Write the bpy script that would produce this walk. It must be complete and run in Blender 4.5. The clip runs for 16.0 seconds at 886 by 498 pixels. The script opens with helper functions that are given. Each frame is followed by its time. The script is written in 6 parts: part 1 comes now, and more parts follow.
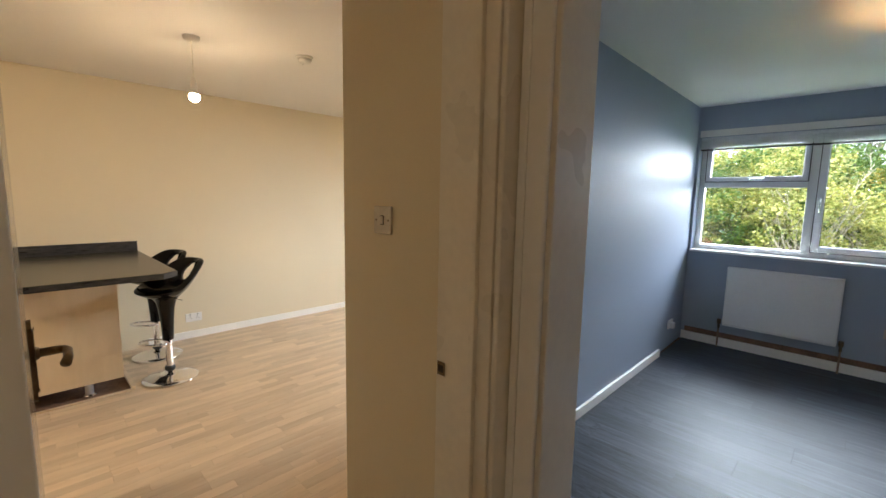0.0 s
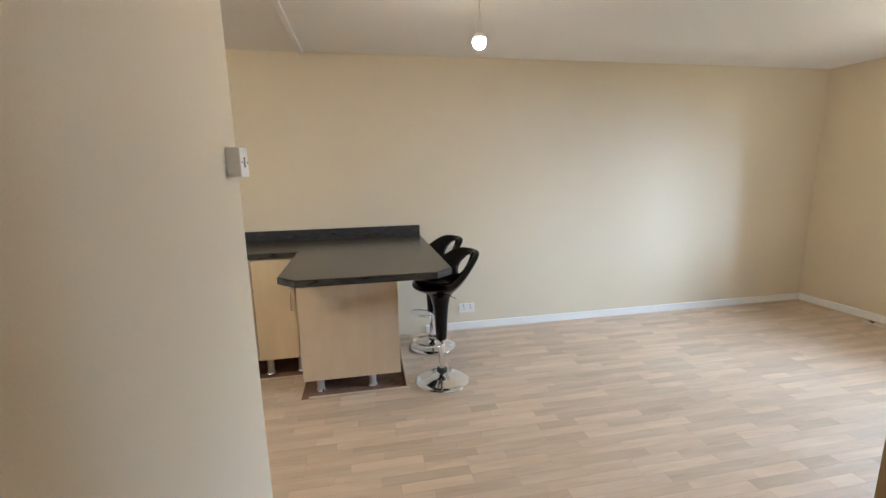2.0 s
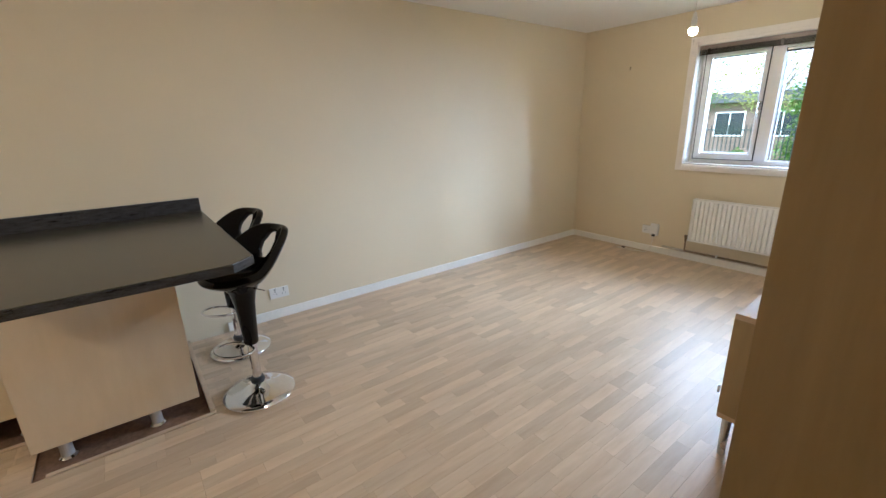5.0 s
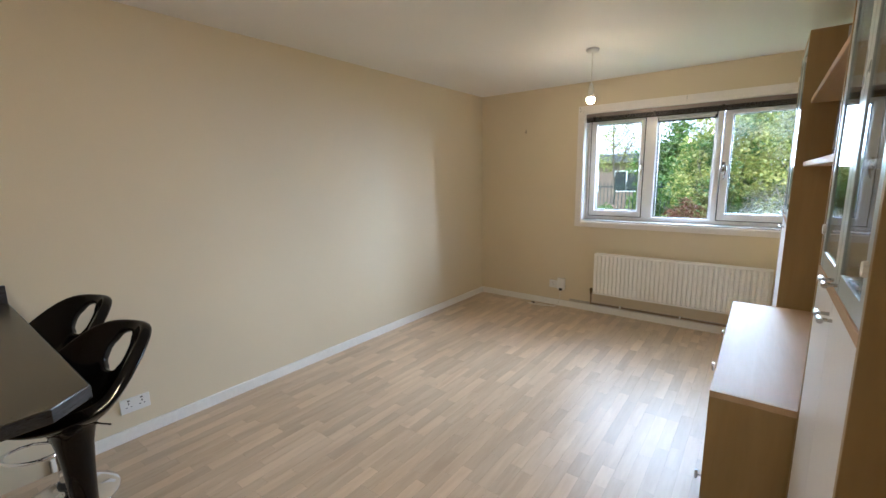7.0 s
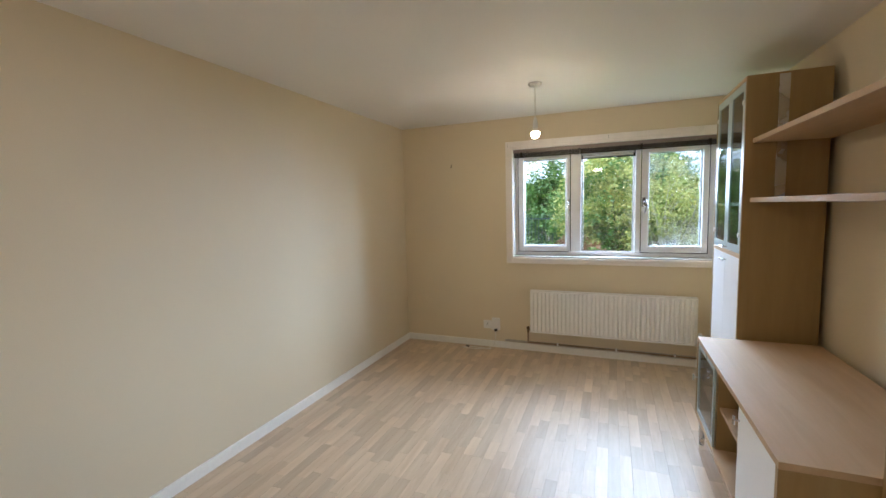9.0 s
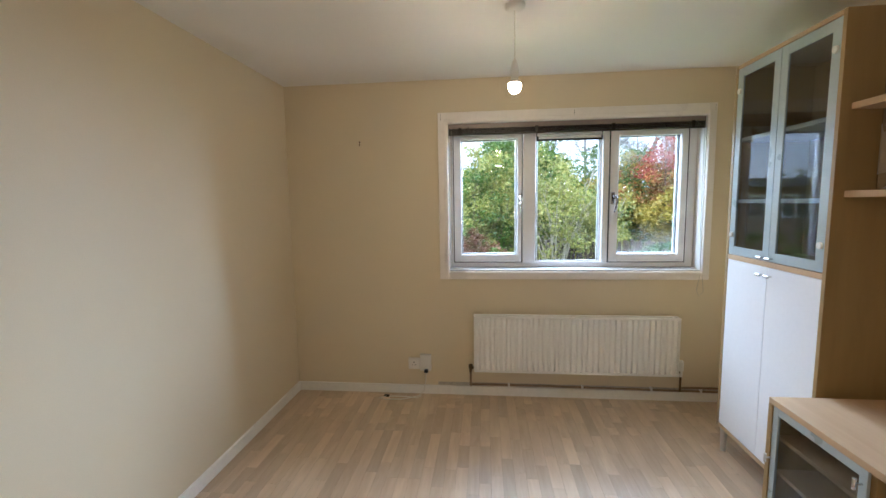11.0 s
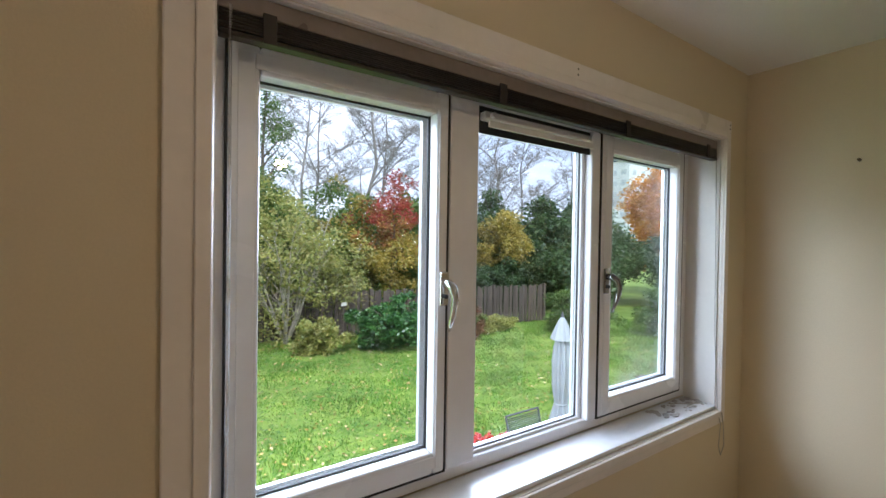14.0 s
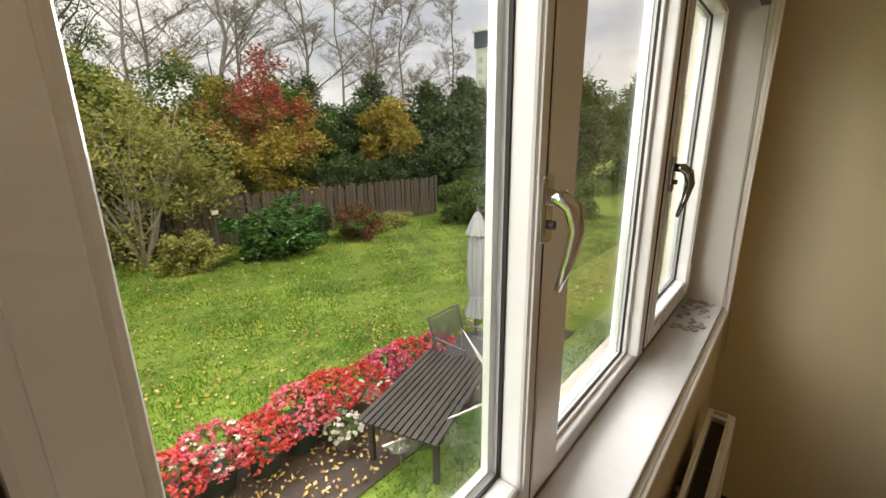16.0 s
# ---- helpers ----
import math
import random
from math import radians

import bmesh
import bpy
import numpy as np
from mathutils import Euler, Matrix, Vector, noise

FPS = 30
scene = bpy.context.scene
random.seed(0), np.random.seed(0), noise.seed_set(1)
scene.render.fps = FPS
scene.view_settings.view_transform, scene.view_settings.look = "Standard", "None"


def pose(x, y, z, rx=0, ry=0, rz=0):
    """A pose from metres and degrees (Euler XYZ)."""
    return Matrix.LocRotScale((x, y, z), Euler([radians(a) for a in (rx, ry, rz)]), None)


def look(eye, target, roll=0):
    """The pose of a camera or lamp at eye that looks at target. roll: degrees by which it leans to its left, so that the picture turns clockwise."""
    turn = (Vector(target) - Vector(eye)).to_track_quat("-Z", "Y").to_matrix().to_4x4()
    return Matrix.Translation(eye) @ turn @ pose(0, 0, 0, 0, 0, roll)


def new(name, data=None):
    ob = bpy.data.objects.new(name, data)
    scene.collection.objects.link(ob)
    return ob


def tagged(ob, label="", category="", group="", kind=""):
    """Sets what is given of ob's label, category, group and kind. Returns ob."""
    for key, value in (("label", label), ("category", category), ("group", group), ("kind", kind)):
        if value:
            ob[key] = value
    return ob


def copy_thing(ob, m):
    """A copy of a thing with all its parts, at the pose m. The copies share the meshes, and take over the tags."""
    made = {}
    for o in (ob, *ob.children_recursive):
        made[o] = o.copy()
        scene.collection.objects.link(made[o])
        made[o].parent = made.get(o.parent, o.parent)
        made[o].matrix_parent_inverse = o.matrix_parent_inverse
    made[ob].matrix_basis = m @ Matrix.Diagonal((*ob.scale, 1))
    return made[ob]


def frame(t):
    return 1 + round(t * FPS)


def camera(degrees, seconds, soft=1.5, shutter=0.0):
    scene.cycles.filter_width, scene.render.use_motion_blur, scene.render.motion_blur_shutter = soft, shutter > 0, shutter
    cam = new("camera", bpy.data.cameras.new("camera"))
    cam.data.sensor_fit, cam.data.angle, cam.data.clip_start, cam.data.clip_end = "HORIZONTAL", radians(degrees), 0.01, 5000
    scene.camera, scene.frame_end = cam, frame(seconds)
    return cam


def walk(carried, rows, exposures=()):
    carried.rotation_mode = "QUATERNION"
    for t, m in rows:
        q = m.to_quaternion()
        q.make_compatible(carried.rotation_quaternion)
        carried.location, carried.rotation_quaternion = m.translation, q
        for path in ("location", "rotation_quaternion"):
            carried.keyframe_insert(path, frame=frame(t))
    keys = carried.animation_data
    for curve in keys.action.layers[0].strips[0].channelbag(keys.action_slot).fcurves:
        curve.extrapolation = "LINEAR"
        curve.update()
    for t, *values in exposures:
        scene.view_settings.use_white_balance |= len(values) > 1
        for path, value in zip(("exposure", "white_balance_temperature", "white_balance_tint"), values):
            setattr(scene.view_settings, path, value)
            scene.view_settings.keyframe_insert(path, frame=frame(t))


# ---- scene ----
cam = camera(93.4, 16.0, soft=1.5)
PATH = [
    (0, (0.439, 0.06, 1.459), (-0.952, 1.475, 1.209), 1.1),
    (0.5, (0.205, 0.203, 1.461), (-1.486, 1.231, 1.17), 1.6),
    (1, (-0.069, 0.273, 1.447), (-1.927, 0.94, 1.129), 0.8),
    (1.5, (-0.324, 0.299, 1.434), (-2.251, 0.722, 1.105), -0.7),
    (2, (-0.57, 0.315, 1.459), (-2.502, 0.682, 1.095), -1.1),
    (2.5, (-0.791, 0.352, 1.46), (-2.704, 0.789, 1.07), -0.9),
    (3, (-0.892, 0.335, 1.456), (-2.756, 0.927, 1.037), -1.6),
    (3.5, (-0.943, 0.336, 1.464), (-2.703, 1.15, 0.977), -1.8),
    (4, (-0.958, 0.366, 1.475), (-2.607, 1.344, 0.905), -1.9),
    (4.2, (-0.964, 0.377, 1.467), (-2.575, 1.404, 0.874), -2.0),
    (6.5, (-1.229, 0.508, 1.427), (-2.578, 1.927, 1.018), -0.8),
    (7, (-1.41, 0.539, 1.472), (-2.61, 2.102, 1.131), -0.9),
    (7.5, (-1.588, 0.487, 1.473), (-2.643, 2.167, 1.22), -0.9),
    (8, (-1.638, 0.48, 1.512), (-2.601, 2.22, 1.296), -1.2),
    (8.2, (-1.716, 0.497, 1.522), (-2.617, 2.272, 1.327), -1.4),
    (10.3, (-2.407, 1.381, 1.49), (-2.934, 3.297, 1.26), -1.2),
    (10.5, (-2.48, 1.507, 1.494), (-2.931, 3.442, 1.264), -1.4),
    (11, (-2.677, 1.844, 1.498), (-2.878, 3.822, 1.282), -0.9),
    (11.5, (-2.886, 2.228, 1.505), (-2.809, 4.219, 1.328), -0.4),
    (12, (-3.002, 2.671, 1.493), (-2.642, 4.634, 1.37), 0.0),
    (12.5, (-3.07, 3.083, 1.549), (-2.481, 4.992, 1.459), 0.6),
    (13, (-3.113, 3.485, 1.565), (-2.331, 5.325, 1.509), 1.0),
    (13.5, (-3.074, 3.869, 1.6), (-2.123, 5.628, 1.573), 1.2),
    (14, (-3.013, 4.194, 1.643), (-1.912, 5.863, 1.616), 0.9),
    (14.5, (-2.986, 4.471, 1.666), (-1.743, 6.036, 1.598), 0.6),
    (15, (-2.935, 4.66, 1.639), (-1.591, 6.133, 1.488), 0.4),
    (15.5, (-2.896, 4.783, 1.628), (-1.467, 6.15, 1.332), -0.3),
    (16, (-2.904, 4.858, 1.618), (-1.431, 6.106, 1.094), -0.6),
]
# the clip's own brightening and white balance on the way
EXPOSURES = [(0.0, 2.22, 6000, 9), (0.5, 2.27, 7900, 12), (1.0, 2.34, 5700, 10), (1.5, 2.36, 4850, 8), (2.0, 2.15, 4800, 7), (2.5, 2.08, 4800, 7), (4.0, 1.98, 4850, 7), (7.5, 1.62, 5100, 7), (11.5, 1.48, 5150, 9), (13.0, 1.13, 5400, 13), (14.0, 0.62, 5550, 12), (14.5, 0.36, 5700, 11), (15.5, 0.02, 6250, 8), (16.0, 0.0, 7700, 12)]
walk(cam, [(t, look(eye, target, roll)) for t, eye, target, roll in PATH], EXPOSURES)

# ---- world and sun: a bright overcast autumn day ----
world = bpy.data.worlds.new("overcast_sky")
scene.world = world
world.use_nodes = True
wn, wl = world.node_tree.nodes, world.node_tree.links
wn.clear()
w_out = wn.new("ShaderNodeOutputWorld")
w_bg = wn.new("ShaderNodeBackground")
w_sky = wn.new("ShaderNodeTexSky")
w_sky.sky_type = "NISHITA"
w_sky.sun_disc = False
w_sky.sun_elevation = radians(56)
w_sky.sun_rotation = radians(195)
w_sky.dust_density = 4.0
w_sky.air_density = 1.0
w_co = wn.new("ShaderNodeTexCoord")
w_map = wn.new("ShaderNodeMapping")
w_map.inputs["Scale"].default_value = (1.0, 1.0, 3.2)
w_no = wn.new("ShaderNodeTexNoise")
w_no.inputs["Scale"].default_value = 2.3
w_no.inputs["Detail"].default_value = 6.0
w_no.inputs["Roughness"].default_value = 0.55
w_rmp = wn.new("ShaderNodeValToRGB")
w_rmp.color_ramp.elements[0].position = 0.36
w_rmp.color_ramp.elements[0].color = (5.8, 6.4, 7.6, 1)
w_rmp.color_ramp.elements[1].position = 0.62
w_rmp.color_ramp.elements[1].color = (11.2, 11.4, 11.8, 1)
w_mix = wn.new("ShaderNodeMixRGB")
w_mix.inputs[0].default_value = 0.86
wl.new(w_co.outputs["Generated"], w_map.inputs["Vector"])
wl.new(w_map.outputs["Vector"], w_no.inputs["Vector"])
wl.new(w_no.outputs["Fac"], w_rmp.inputs["Fac"])
wl.new(w_sky.outputs["Color"], w_mix.inputs[1])
wl.new(w_rmp.outputs["Color"], w_mix.inputs[2])
wl.new(w_mix.outputs["Color"], w_bg.inputs["Color"])
w_bg.inputs["Strength"].default_value = 0.115
wl.new(w_bg.outputs["Background"], w_out.inputs["Surface"])
sun_data = bpy.data.lights.new("sun", "SUN")
sun_data.energy, sun_data.angle, sun_data.color = 2.3, radians(26), (1.0, 0.96, 0.9)
sun = new("sun", sun_data)
sun.matrix_world = look((0, 0, 30), (-math.sin(radians(195)) * 20, -math.cos(radians(195)) * 20, 30 - 29.6))


def sky_lamp(name, at, to, wide, high, watts, tone=(0.88, 0.94, 1.0)):
    """An added lamp on the garden side, standing in for window sky light."""
    d = bpy.data.lights.new(name, "AREA")
    d.shape, d.size, d.size_y, d.energy, d.color = "RECTANGLE", wide, high, watts, tone
    ob = new(name, d)
    ob.matrix_world = look(at, to)
    return ob


# three unseen lamps, added to strengthen the daylight indoors
sky_lamp("window_sky_fill_high", (-3.9, 7.5, 3.6), (-1.3, 4.0, 0.9), 4.6, 2.4, 200.0)
sky_lamp("window_sky_fill_west", (-6.3, 6.3, 2.1), (-1.8, 5.05, 1.6), 1.2, 2.4, 90.0)
sky_lamp("window_sky_fill_east", (-0.8, 8.1, 2.8), (-2.9, 4.2, 1.7), 3.4, 2.6, 325.0)

BULB_GLOW = 115.0

# ---- materials ----
def mat(name, col, rough=0.6, metal=0.0, var=0.08, scale=6.0, fine=60.0, bump=0.02, spec=0.5, coat=0.0, rand=0.0, dark=None, stretch=(1, 1, 1), rvar=0.08):
    """A plain surface with a broad and a fine variation of colour, gloss and relief."""
    m = bpy.data.materials.new(name)
    m.use_nodes = True
    n, l = m.node_tree.nodes, m.node_tree.links
    b = n["Principled BSDF"]
    b.inputs["Metallic"].default_value = metal
    b.inputs["Specular IOR Level"].default_value = spec
    b.inputs["Coat Weight"].default_value = coat
    b.inputs["Coat Roughness"].default_value = 0.08
    co = n.new("ShaderNodeTexCoord")
    mp = n.new("ShaderNodeMapping")
    mp.inputs["Scale"].default_value = stretch
    l.new(co.outputs["Object"], mp.inputs["Vector"])
    big, small = n.new("ShaderNodeTexNoise"), n.new("ShaderNodeTexNoise")
    big.inputs["Scale"].default_value, small.inputs["Scale"].default_value = scale, fine
    big.inputs["Detail"].default_value = 3.0
    small.inputs["Detail"].default_value = 4.0
    l.new(mp.outputs["Vector"], big.inputs["Vector"])
    l.new(mp.outputs["Vector"], small.inputs["Vector"])
    mixn = n.new("ShaderNodeMath")
    mixn.operation = "ADD"
    l.new(big.outputs["Fac"], mixn.inputs[0])
    l.new(small.outputs["Fac"], mixn.inputs[1])
    rng = n.new("ShaderNodeMapRange")
    rng.inputs["From Min"].default_value, rng.inputs["From Max"].default_value = 0.7, 1.3
    l.new(mixn.outputs[0], rng.inputs["Value"])
    ramp = n.new("ShaderNodeMixRGB")
    lo = dark if dark else tuple(c * (1 - var) for c in col)
    hi = tuple(min(1.0, c * (1 + var * 0.6)) for c in col)
    ramp.inputs[1].default_value, ramp.inputs[2].default_value = (*lo, 1), (*hi, 1)
    l.new(rng.outputs[0], ramp.inputs[0])
    last = ramp.outputs[0]
    if rand:
        inf = n.new("ShaderNodeObjectInfo")
        hsv = n.new("ShaderNodeHueSaturation")
        rr = n.new("ShaderNodeMapRange")
        rr.inputs["To Min"].default_value, rr.inputs["To Max"].default_value = 1 - rand, 1 + rand
        l.new(inf.outputs["Random"], rr.inputs["Value"])
        l.new(rr.outputs[0], hsv.inputs["Value"])
        l.new(last, hsv.inputs["Color"])
        last = hsv.outputs["Color"]
    l.new(last, b.inputs["Base Color"])
    rg = n.new("ShaderNodeMapRange")
    rg.inputs["To Min"].default_value, rg.inputs["To Max"].default_value = max(0.02, rough - rvar), min(1.0, rough + rvar)
    l.new(big.outputs["Fac"], rg.inputs["Value"])
    l.new(rg.outputs[0], b.inputs["Roughness"])
    if bump:
        bp = n.new("ShaderNodeBump")
        bp.inputs["Strength"].default_value = 0.35
        bp.inputs["Distance"].default_value = bump
        l.new(small.outputs["Fac"], bp.inputs["Height"])
        l.new(bp.outputs["Normal"], b.inputs["Normal"])
    return m


def wood(name, col, dark, rough=0.4, grain=(14, 1.2, 14), rand=0.0, island=0.0, coat=0.0, pores=1.0, spec=0.5):
    """Wood with long grain along the axis of least scale; island: how far the strips differ from one another."""
    m = bpy.data.materials.new(name)
    m.use_nodes = True
    n, l = m.node_tree.nodes, m.node_tree.links
    b = n["Principled BSDF"]
    b.inputs["Specular IOR Level"].default_value = spec
    b.inputs["Coat Weight"].default_value = coat
    b.inputs["Coat Roughness"].default_value = 0.15
    co = n.new("ShaderNodeTexCoord")
    mp = n.new("ShaderNodeMapping")
    mp.inputs["Scale"].default_value = grain
    geo, inf = n.new("ShaderNodeNewGeometry"), n.new("ShaderNodeObjectInfo")
    addr = n.new("ShaderNodeMath")
    addr.operation = "ADD"
    l.new(geo.outputs["Random Per Island"], addr.inputs[0])
    l.new(inf.outputs["Random"], addr.inputs[1])
    mul = n.new("ShaderNodeMath")
    mul.operation = "MULTIPLY"
    mul.inputs[1].default_value = 37.0
    l.new(addr.outputs[0], mul.inputs[0])
    off = n.new("ShaderNodeVectorMath")
    off.operation = "ADD"
    l.new(co.outputs["Object"], off.inputs[0])
    l.new(mul.outputs[0], off.inputs[1])
    l.new(off.outputs[0], mp.inputs["Vector"])
    g1, g2 = n.new("ShaderNodeTexNoise"), n.new("ShaderNodeTexNoise")
    g1.inputs["Scale"].default_value, g2.inputs["Scale"].default_value = 1.6, 9.0
    g1.inputs["Detail"].default_value, g2.inputs["Detail"].default_value = 4.0, 5.0
    g1.inputs["Distortion"].default_value = 0.6
    l.new(mp.outputs["Vector"], g1.inputs["Vector"])
    l.new(mp.outputs["Vector"], g2.inputs["Vector"])
    sm = n.new("ShaderNodeMath")
    sm.operation = "MULTIPLY_ADD"
    sm.inputs[1].default_value = 0.5 * pores
    l.new(g2.outputs["Fac"], sm.inputs[0])
    l.new(g1.outputs["Fac"], sm.inputs[2])
    rg = n.new("ShaderNodeMapRange")
    rg.inputs["From Min"].default_value, rg.inputs["From Max"].default_value = 0.45, 1.05
    l.new(sm.outputs[0], rg.inputs["Value"])
    mx = n.new("ShaderNodeMixRGB")
    mx.inputs[1].default_value, mx.inputs[2].default_value = (*dark, 1), (*col, 1)
    l.new(rg.outputs[0], mx.inputs[0])
    hsv = n.new("ShaderNodeHueSaturation")
    fr = n.new("ShaderNodeMath")
    fr.operation = "FRACT"
    l.new(addr.outputs[0], fr.inputs[0])
    rr = n.new("ShaderNodeMapRange")
    k = max(island, rand)
    rr.inputs["To Min"].default_value, rr.inputs["To Max"].default_value = 1 - k, 1 + k * 0.75
    l.new(fr.outputs[0], rr.inputs["Value"])
    l.new(rr.outputs[0], hsv.inputs["Value"])
    l.new(mx.outputs[0], hsv.inputs["Color"])
    l.new(hsv.outputs[0], b.inputs["Base Color"])
    rg2 = n.new("ShaderNodeMapRange")
    rg2.inputs["To Min"].default_value, rg2.inputs["To Max"].default_value = max(0.03, rough - 0.08), rough + 0.1
    l.new(g1.outputs["Fac"], rg2.inputs["Value"])
    l.new(rg2.outputs[0], b.inputs["Roughness"])
    bp = n.new("ShaderNodeBump")
    bp.inputs["Strength"].default_value = 0.15
    bp.inputs["Distance"].default_value = 0.002
    l.new(g2.outputs["Fac"], bp.inputs["Height"])
    l.new(bp.outputs["Normal"], b.inputs["Normal"])
    return m


def glass_mat(name, tint=(1, 1, 1), gloss=0.09, smear=0.0):
    """A thin pane: clear, with a mirror share that grows at a slant, and faint smears."""
    m = bpy.data.materials.new(name)
    m.use_nodes = True
    n, l = m.node_tree.nodes, m.node_tree.links
    n.clear()
    out = n.new("ShaderNodeOutputMaterial")
    tr, gl, mx = n.new("ShaderNodeBsdfTransparent"), n.new("ShaderNodeBsdfGlossy"), n.new("ShaderNodeMixShader")
    tr.inputs["Color"].default_value = (*tint, 1)
    gl.inputs["Roughness"].default_value = 0.01
    lw = n.new("ShaderNodeLayerWeight")
    lw.inputs["Blend"].default_value = 0.5
    pw = n.new("ShaderNodeMath")
    pw.operation = "POWER"
    pw.inputs[1].default_value = 4.0
    l.new(lw.outputs["Facing"], pw.inputs[0])
    mu = n.new("ShaderNodeMath")
    mu.operation = "MULTIPLY_ADD"
    mu.inputs[1].default_value = 0.55
    mu.inputs[2].default_value = gloss
    mu.use_clamp = True
    l.new(pw.outputs[0], mu.inputs[0])
    l.new(mu.outputs[0], mx.inputs[0])
    l.new(tr.outputs[0], mx.inputs[1])
    l.new(gl.outputs[0], mx.inputs[2])
    last = mx.outputs[0]
    if smear:
        co, no, df, m2, rg = n.new("ShaderNodeTexCoord"), n.new("ShaderNodeTexNoise"), n.new("ShaderNodeBsdfDiffuse"), n.new("ShaderNodeMixShader"), n.new("ShaderNodeMapRange")
        no.inputs["Scale"].default_value = 3.0
        no.inputs["Detail"].default_value = 5.0
        df.inputs["Color"].default_value = (0.8, 0.82, 0.84, 1)
        rg.inputs["From Min"].default_value, rg.inputs["From Max"].default_value = 0.45, 0.75
        rg.inputs["To Max"].default_value = smear
        l.new(co.outputs["Object"], no.inputs["Vector"])
        l.new(no.outputs["Fac"], rg.inputs["Value"])
        l.new(rg.outputs[0], m2.inputs[0])
        l.new(last, m2.inputs[1])
        l.new(df.outputs[0], m2.inputs[2])
        last = m2.outputs[0]
    l.new(last, out.inputs["Surface"])
    return m


def glow_mat(name, col, strength):
    m = bpy.data.materials.new(name)
    m.use_nodes = True
    b = m.node_tree.nodes["Principled BSDF"]
    b.inputs["Base Color"].default_value = (0.9, 0.88, 0.82, 1)
    b.inputs["Emission Color"].default_value = (*col, 1)
    b.inputs["Emission Strength"].default_value = strength
    return m


def leaf_mat(name, cols, trans=0.35, rough=0.55):
    """Leaves of several colours, picked leaf by leaf, that let some light through."""
    m = bpy.data.materials.new(name)
    m.use_nodes = True
    n, l = m.node_tree.nodes, m.node_tree.links
    n.clear()
    out = n.new("ShaderNodeOutputMaterial")
    geo, rp = n.new("ShaderNodeNewGeometry"), n.new("ShaderNodeValToRGB")
    e = rp.color_ramp.elements
    while len(e) < len(cols):
        e.new(0.5)
    for i, c in enumerate(cols):
        e[i].position = i / max(1, len(cols) - 1)
        e[i].color = (*c, 1)
    l.new(geo.outputs["Random Per Island"], rp.inputs["Fac"])
    co, no, mixc = n.new("ShaderNodeTexCoord"), n.new("ShaderNodeTexNoise"), n.new("ShaderNodeHueSaturation")
    no.inputs["Scale"].default_value = 0.9
    l.new(co.outputs["Object"], no.inputs["Vector"])
    rg = n.new("ShaderNodeMapRange")
    rg.inputs["From Min"].default_value, rg.inputs["From Max"].default_value = 0.3, 0.7
    rg.inputs["To Min"].default_value, rg.inputs["To Max"].default_value = 0.7, 1.25
    l.new(no.outputs["Fac"], rg.inputs["Value"])
    l.new(rg.outputs[0], mixc.inputs["Value"])
    l.new(rp.outputs[0], mixc.inputs["Color"])
    df, tl, gl, m1, m2 = n.new("ShaderNodeBsdfDiffuse"), n.new("ShaderNodeBsdfTranslucent"), n.new("ShaderNodeBsdfGlossy"), n.new("ShaderNodeMixShader"), n.new("ShaderNodeMixShader")
    l.new(mixc.outputs[0], df.inputs["Color"])
    l.new(mixc.outputs[0], tl.inputs["Color"])
    gl.inputs["Roughness"].default_value = rough
    m1.inputs[0].default_value, m2.inputs[0].default_value = trans, 0.05
    l.new(df.outputs[0], m1.inputs[1])
    l.new(tl.outputs[0], m1.inputs[2])
    l.new(m1.outputs[0], m2.inputs[1])
    l.new(gl.outputs[0], m2.inputs[2])
    l.new(m2.outputs[0], out.inputs["Surface"])
    return m


CREAM = mat("cream_wall_paint", (0.71, 0.615, 0.435), 0.62, var=0.035, scale=1.3, fine=220, bump=0.0012, rvar=0.05)
CEIL = mat("white_ceiling_paint", (0.87, 0.85, 0.82), 0.62, var=0.03, scale=1.1, fine=160, bump=0.004)
GREY_WALL = mat("grey_wall_paint", (0.335, 0.385, 0.475), 0.52, var=0.03, scale=1.2, fine=200, bump=0.001, spec=0.2)
GLOSS = mat("white_gloss_paint", (0.80, 0.78, 0.74), 0.12, var=0.03, scale=3, fine=40, bump=0.0012, rvar=0.015, spec=0.28)
SILL_WHITE = mat("white_sill_paint", (0.82, 0.83, 0.86), 0.22, var=0.05, scale=6, fine=30, bump=0.001)
SKIRT = mat("white_skirting_paint", (0.87, 0.85, 0.80), 0.35, var=0.05, scale=4, fine=40, bump=0.001)
CREAM_GLOSS = mat("aged_cream_gloss_paint", (0.76, 0.70, 0.59), 0.3, var=0.05, scale=3, fine=40, bump=0.002)
ARCH = mat("window_architrave_paint", (0.85, 0.80, 0.75), 0.3, var=0.04, scale=5, fine=30, bump=0.002)
UPVC = mat("white_upvc", (0.84, 0.84, 0.85), 0.25, var=0.03, scale=4, fine=30, bump=0.0006)
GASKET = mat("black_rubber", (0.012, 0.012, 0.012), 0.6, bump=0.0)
RAD = mat("radiator_enamel", (0.92, 0.91, 0.87), 0.32, var=0.04, scale=5, fine=50, bump=0.0008)
RAD_WHITE = mat("white_radiator_enamel", (0.82, 0.82, 0.82), 0.32, var=0.03, scale=5, fine=50, bump=0.0008)
COPPER = mat("painted_old_pipe", (0.30, 0.21, 0.14), 0.5, 0.3, var=0.35, scale=18, fine=80, bump=0.001)
DUSTY = mat("dusty_plaster_edge", (0.50, 0.46, 0.40), 0.9, var=0.35, scale=14, fine=70, bump=0.004)
